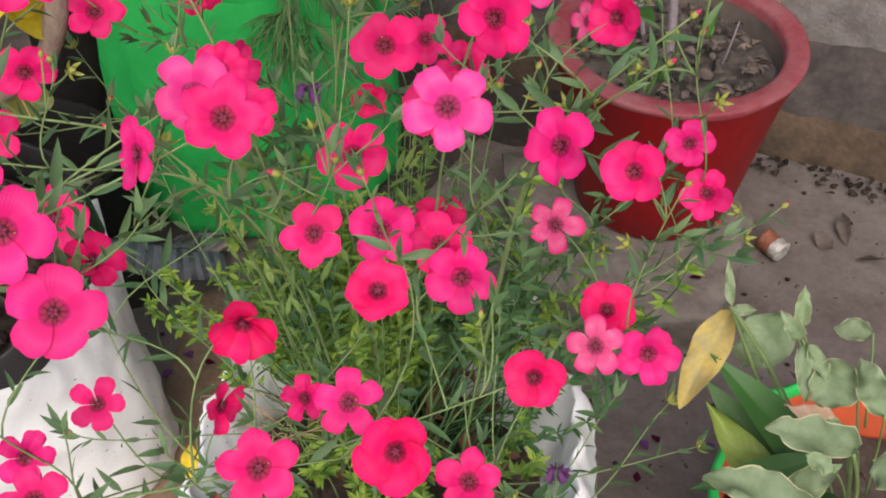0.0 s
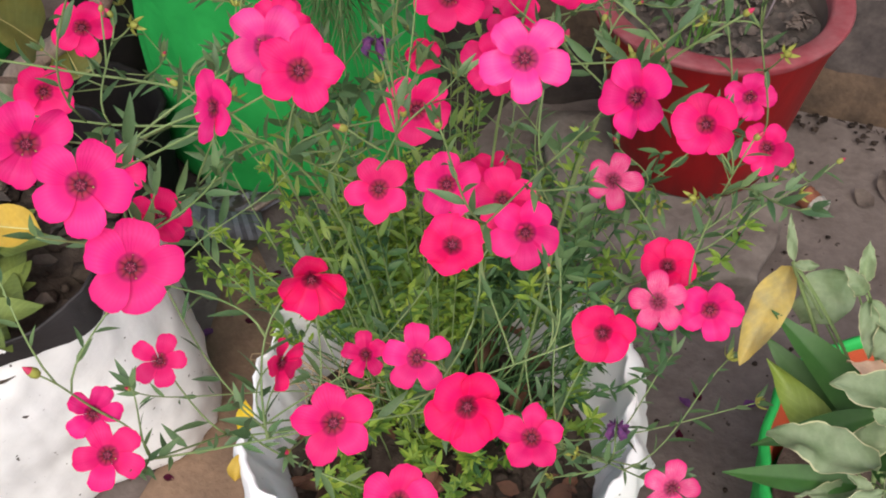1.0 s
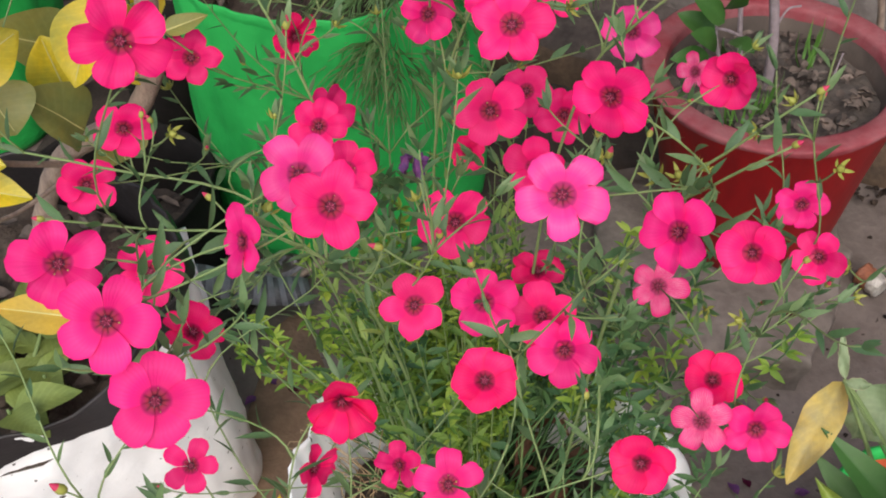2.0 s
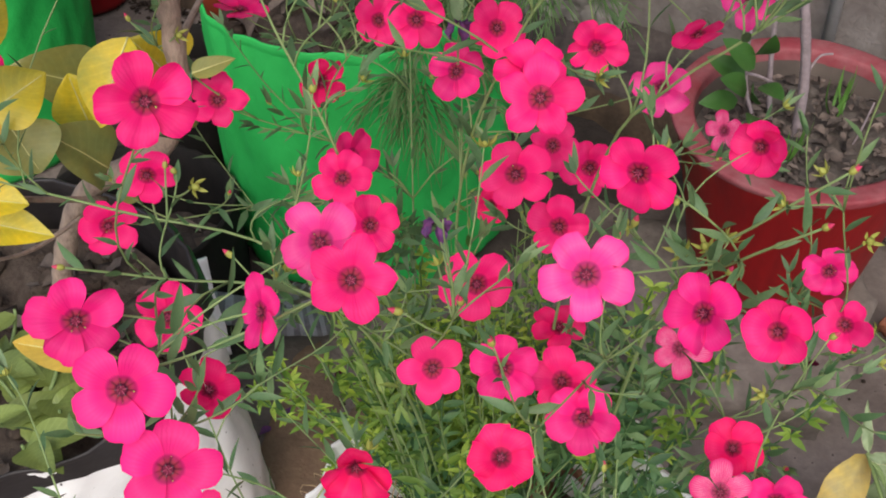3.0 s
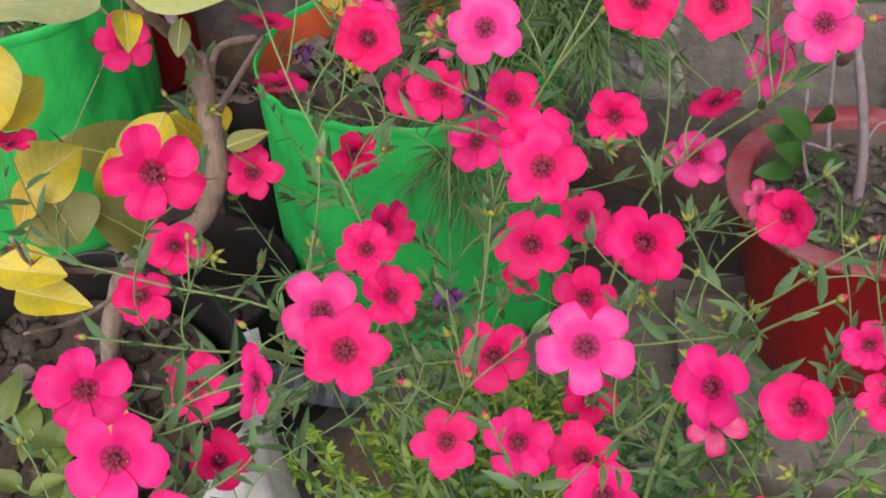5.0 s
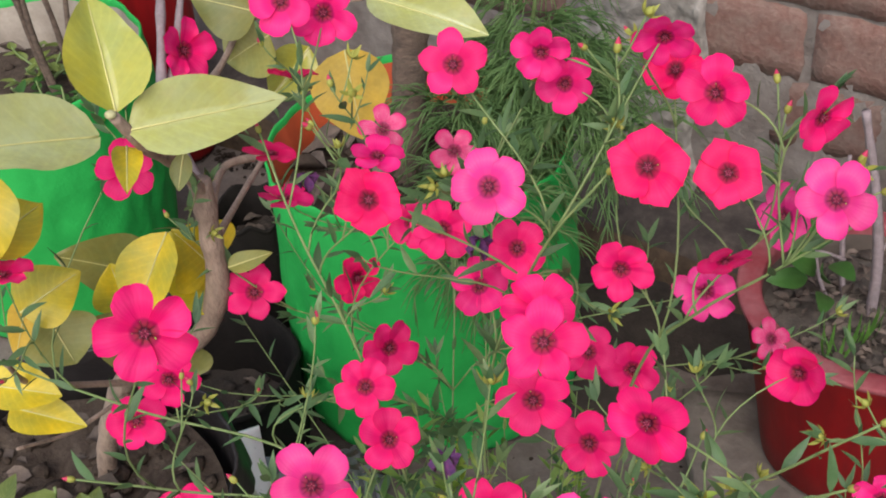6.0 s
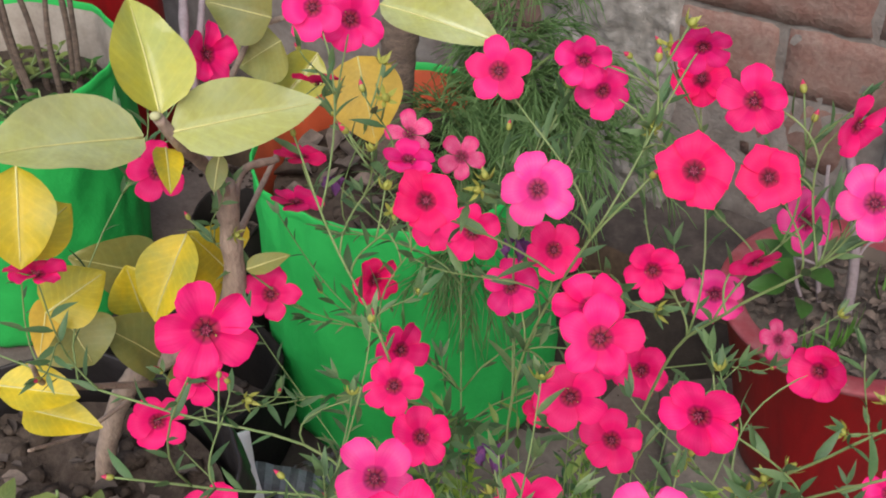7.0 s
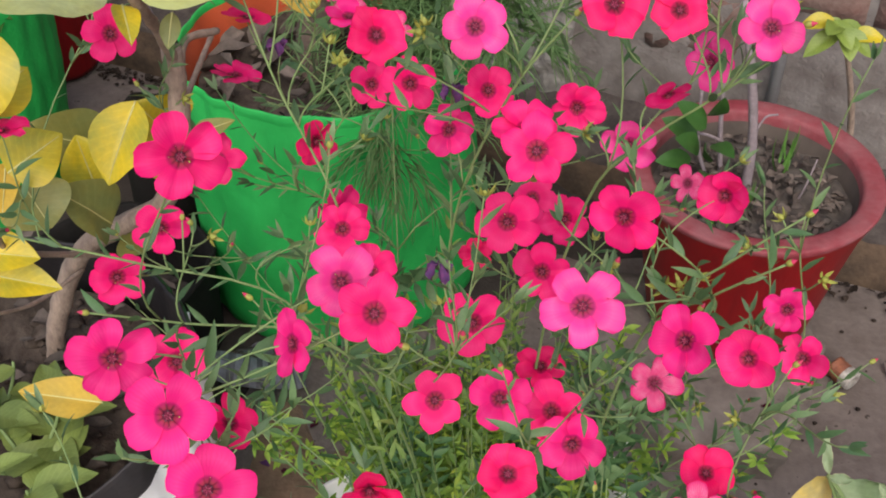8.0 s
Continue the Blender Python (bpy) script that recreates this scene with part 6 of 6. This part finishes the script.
def fallen(kind, x, y, size, material, z=None, label=""):
    bm = bmesh.new()
    a = rnd.uniform(0, math.tau)
    d = Vector((math.cos(a), math.sin(a), 0)) * size / 2
    blade(bm, -d + Vector((0, 0, .002)), d + Vector((0, 0, .003)), size * .65, (.1, .1, 1), rnd.uniform(-.2, .3), .15, 2, 6, "obovate", .08, seed=a)
    ob = to_ob(kind, bm, material)
    ob.location = (x, y, (ground_height(x, y) if z is None else z))
    return tagged(ob, label or "fallen petal lying on the concrete", "petal", "fallen petals")


for x, y in ((.234, .708), (.21, .66), (-.24, .80), (-.22, .87), (-.29, .60), (.17, .75), (.20, .80)):
    fallen("fallen_petal", x, y, .013, PETAL[2])
fallen("fallen_petal", .290, .882, .014, PETAL[1], .058, "red petal lying on the stone slab")
for x, y in ((-.285, .784), (-.265, .81), (.245, .80), (.288, .70), (.22, .70)):
    fallen("withered_petal", x, y, .016, M_WITHER, None, "dark purple withered petal on the ground")
for x, y, s in ((.50, 1.02, .05), (.47, 1.0, .03), (.52, .97, .035)):
    bm = bmesh.new()
    scrap(bm, (0, 0, .006), s, rng)
    ob = to_ob("dry_leaf", bm, M_DRY)
    ob.location = (x, y, ground_height(x, y))
    tagged(ob, "curled brown dead leaf on the concrete", "leaf", "dead leaves")

# crumbs of soil and leaf along the footing, and grit on the floor
litter = bmesh.new()
for k in range(640):
    s = rng.uniform(-.9, .9)
    d = -.125 - abs(rng.gauss(0, .018))
    p = WALL @ Vector((s, d, 0))
    p.z = ground_height(p.x, p.y) + .002
    if rng.random() < .55:
        lump(litter, p, rng.uniform(.0015, .005), k, 1, (1, 1, .6), .6)
    else:
        scrap(litter, p + Vector((0, 0, .003)), rng.uniform(.006, .016), rng)
tagged(to_ob("leaf_litter", litter, M_FOOT), "crumbled soil and leaf litter along the wall", "litter", kind="stuff")
grit = bmesh.new()
for k in range(260):
    x, y = rng.uniform(-.5, .75), rng.uniform(.45, 1.15)
    lump(grit, (x, y, ground_height(x, y)), rng.choice((.001, .0012, .0018, .003)), k, 1, (1, 1, .6), .5)
tagged(to_ob("grit", grit, M_FOOT), "scattered grit and crumbs on the concrete", "grit", kind="stuff")

# dried brown mud trodden round the sacks
bm = bmesh.new()
rings = []
for q in (0, .25, .5, .75, .92, 1.0):
    rings.append([])
    for k in range(48):
        a = math.tau * k / 48
        r = q * (1 + .5 * noise.noise(Vector((math.cos(a) * 1.5, math.sin(a) * 1.5, 21))) + .12 * noise.noise(Vector((math.cos(a) * 6, math.sin(a) * 6, 2))))
        x, y = -.222 + .095 * r * math.cos(a), .64 + .25 * r * math.sin(a)
        rings[-1].append(bm.verts.new((x, y, ground_height(x, y) + (-.006 if q == 1 else .002 + .002 * noise.noise(Vector((x * 40, y * 40, 5)))))))
for i in range(5):
    for k in range(48):
        bm.faces.new((rings[i][k], rings[i + 1][k], rings[i + 1][(k + 1) % 48], rings[i][(k + 1) % 48]))
tagged(to_ob("dried_mud", bm, M_DRYMUD), "dried brown mud on the concrete between the sacks", "mud", kind="stuff")

# grey pipe on the wall
bm = bmesh.new()
tube(bm, [Vector((0, 0, z)) for z in (.10, .5, 1.2, 2.3)], .008, .008, 16)
pipe = tagged(to_ob("drain_pipe", bm, M_PIPE), "thin grey plastic pipe running up the wall", "pipe", kind="structure")
pipe.matrix_world = WALL @ Matrix.Translation((.262, -.016, 0))

# ---- bricks and plaster of the wall ----
COURSE, FIRST = .098, .006
brick_meshes = {}


def brick_mesh(l, seed):
    key = (round(l, 3), seed)
    if key not in brick_meshes:
        bm = bmesh.new()
        h, d = .090, .0026
        nx, nz = 10, 4
        rows = []
        for j in range(nz + 1):
            row = []
            for i in range(nx + 1):
                x, z = l * (i / nx - .5), h * (j / nz - .5)
                edge = min(i, nx - i, 1) * min(j, nz - j, 1)
                y = -d * (.75 + .25 * edge) - .0014 * noise.noise(Vector((x * 40 + seed * 5, z * 40, seed)))
                w = .007 * noise.noise(Vector((x * 50, z * 50, seed * 3)))
                row.append(bm.verts.new((x + (w if i in (0, nx) else 0), y, z + (w if j in (0, nz) else 0))))
            rows.append(row)
        for j in range(nz):
            for i in range(nx):
                bm.faces.new((rows[j][i], rows[j][i + 1], rows[j + 1][i + 1], rows[j + 1][i]))
        rim = rows[0] + [r[-1] for r in rows[1:]] + rows[-1][-2::-1] + [r[0] for r in rows[-2:0:-1]]
        outer = [bm.verts.new((v.co.x * 1.01, .004, v.co.z * 1.03)) for v in rim]
        for k in range(len(rim)):
            bm.faces.new((rim[k], outer[k], outer[(k + 1) % len(rim)], rim[(k + 1) % len(rim)]))
        bm.normal_update()
        bmesh.ops.recalc_face_normals(bm, faces=bm.faces[:])
        me = bpy.data.meshes.new("brick")
        bm.to_mesh(me)
        bm.free()
        me.materials.append(M_BRICK)
        me.shade_smooth()
        brick_meshes[key] = me
    return brick_meshes[key]


rng = random.Random(5)


def lay_brick(s, l, c, sink=0.0):
    z = FIRST + COURSE * (c + .5)
    share("brick", brick_mesh(l, rng.randrange(4)), Matrix.Translation((s + l / 2, sink + rng.uniform(-.001, .002), z)) @ Matrix.Rotation(rng.uniform(-.010, .010), 4, "Y"), wall)


for c in range(3, 14):
    s = -.027 if c < 10 else -.027 - .243
    lay_brick(s, .132 if c % 2 else .232, c)
    s += .143 if c % 2 else .243
    while s < 1.5:
        lay_brick(s, .232, c)
        s += .243
    s = -.205 - .243
    while s > -1.5:
        lay_brick(s, .232, c)
        s -= .243
lay_brick(.075, .132, 2, .0032)     # a worn brick showing through the smeared mortar
bm = bmesh.new()
pn, pm = 50, 170
pg = []
for j in range(pm + 1):
    row = []
    for i in range(pn + 1):
        s, z = -.20 + .18 * i / pn, .05 + .90 * j / pm
        s += .02 * noise.noise(Vector((s * 12, z * 12, 2))) * (i in (0, pn) or 1)
        y = -.012 - .006 * noise.noise(Vector((s * 22, z * 22, 0))) - .004 * noise.noise(Vector((s * 60, z * 60, 0))) - .003 * noise.noise(Vector((s * 140, z * 140, 0)))
        if i in (0, pn) or j in (0, pm):
            y = .004
        row.append(bm.verts.new((s, y, z)))
    pg.append(row)
for j in range(pm):
    for i in range(pn):
        bm.faces.new((pg[j][i], pg[j][i + 1], pg[j + 1][i + 1], pg[j + 1][i]))
patch = part("plaster_patch", bm, M_PLASTER, wall, "rough pale grey plaster patch")
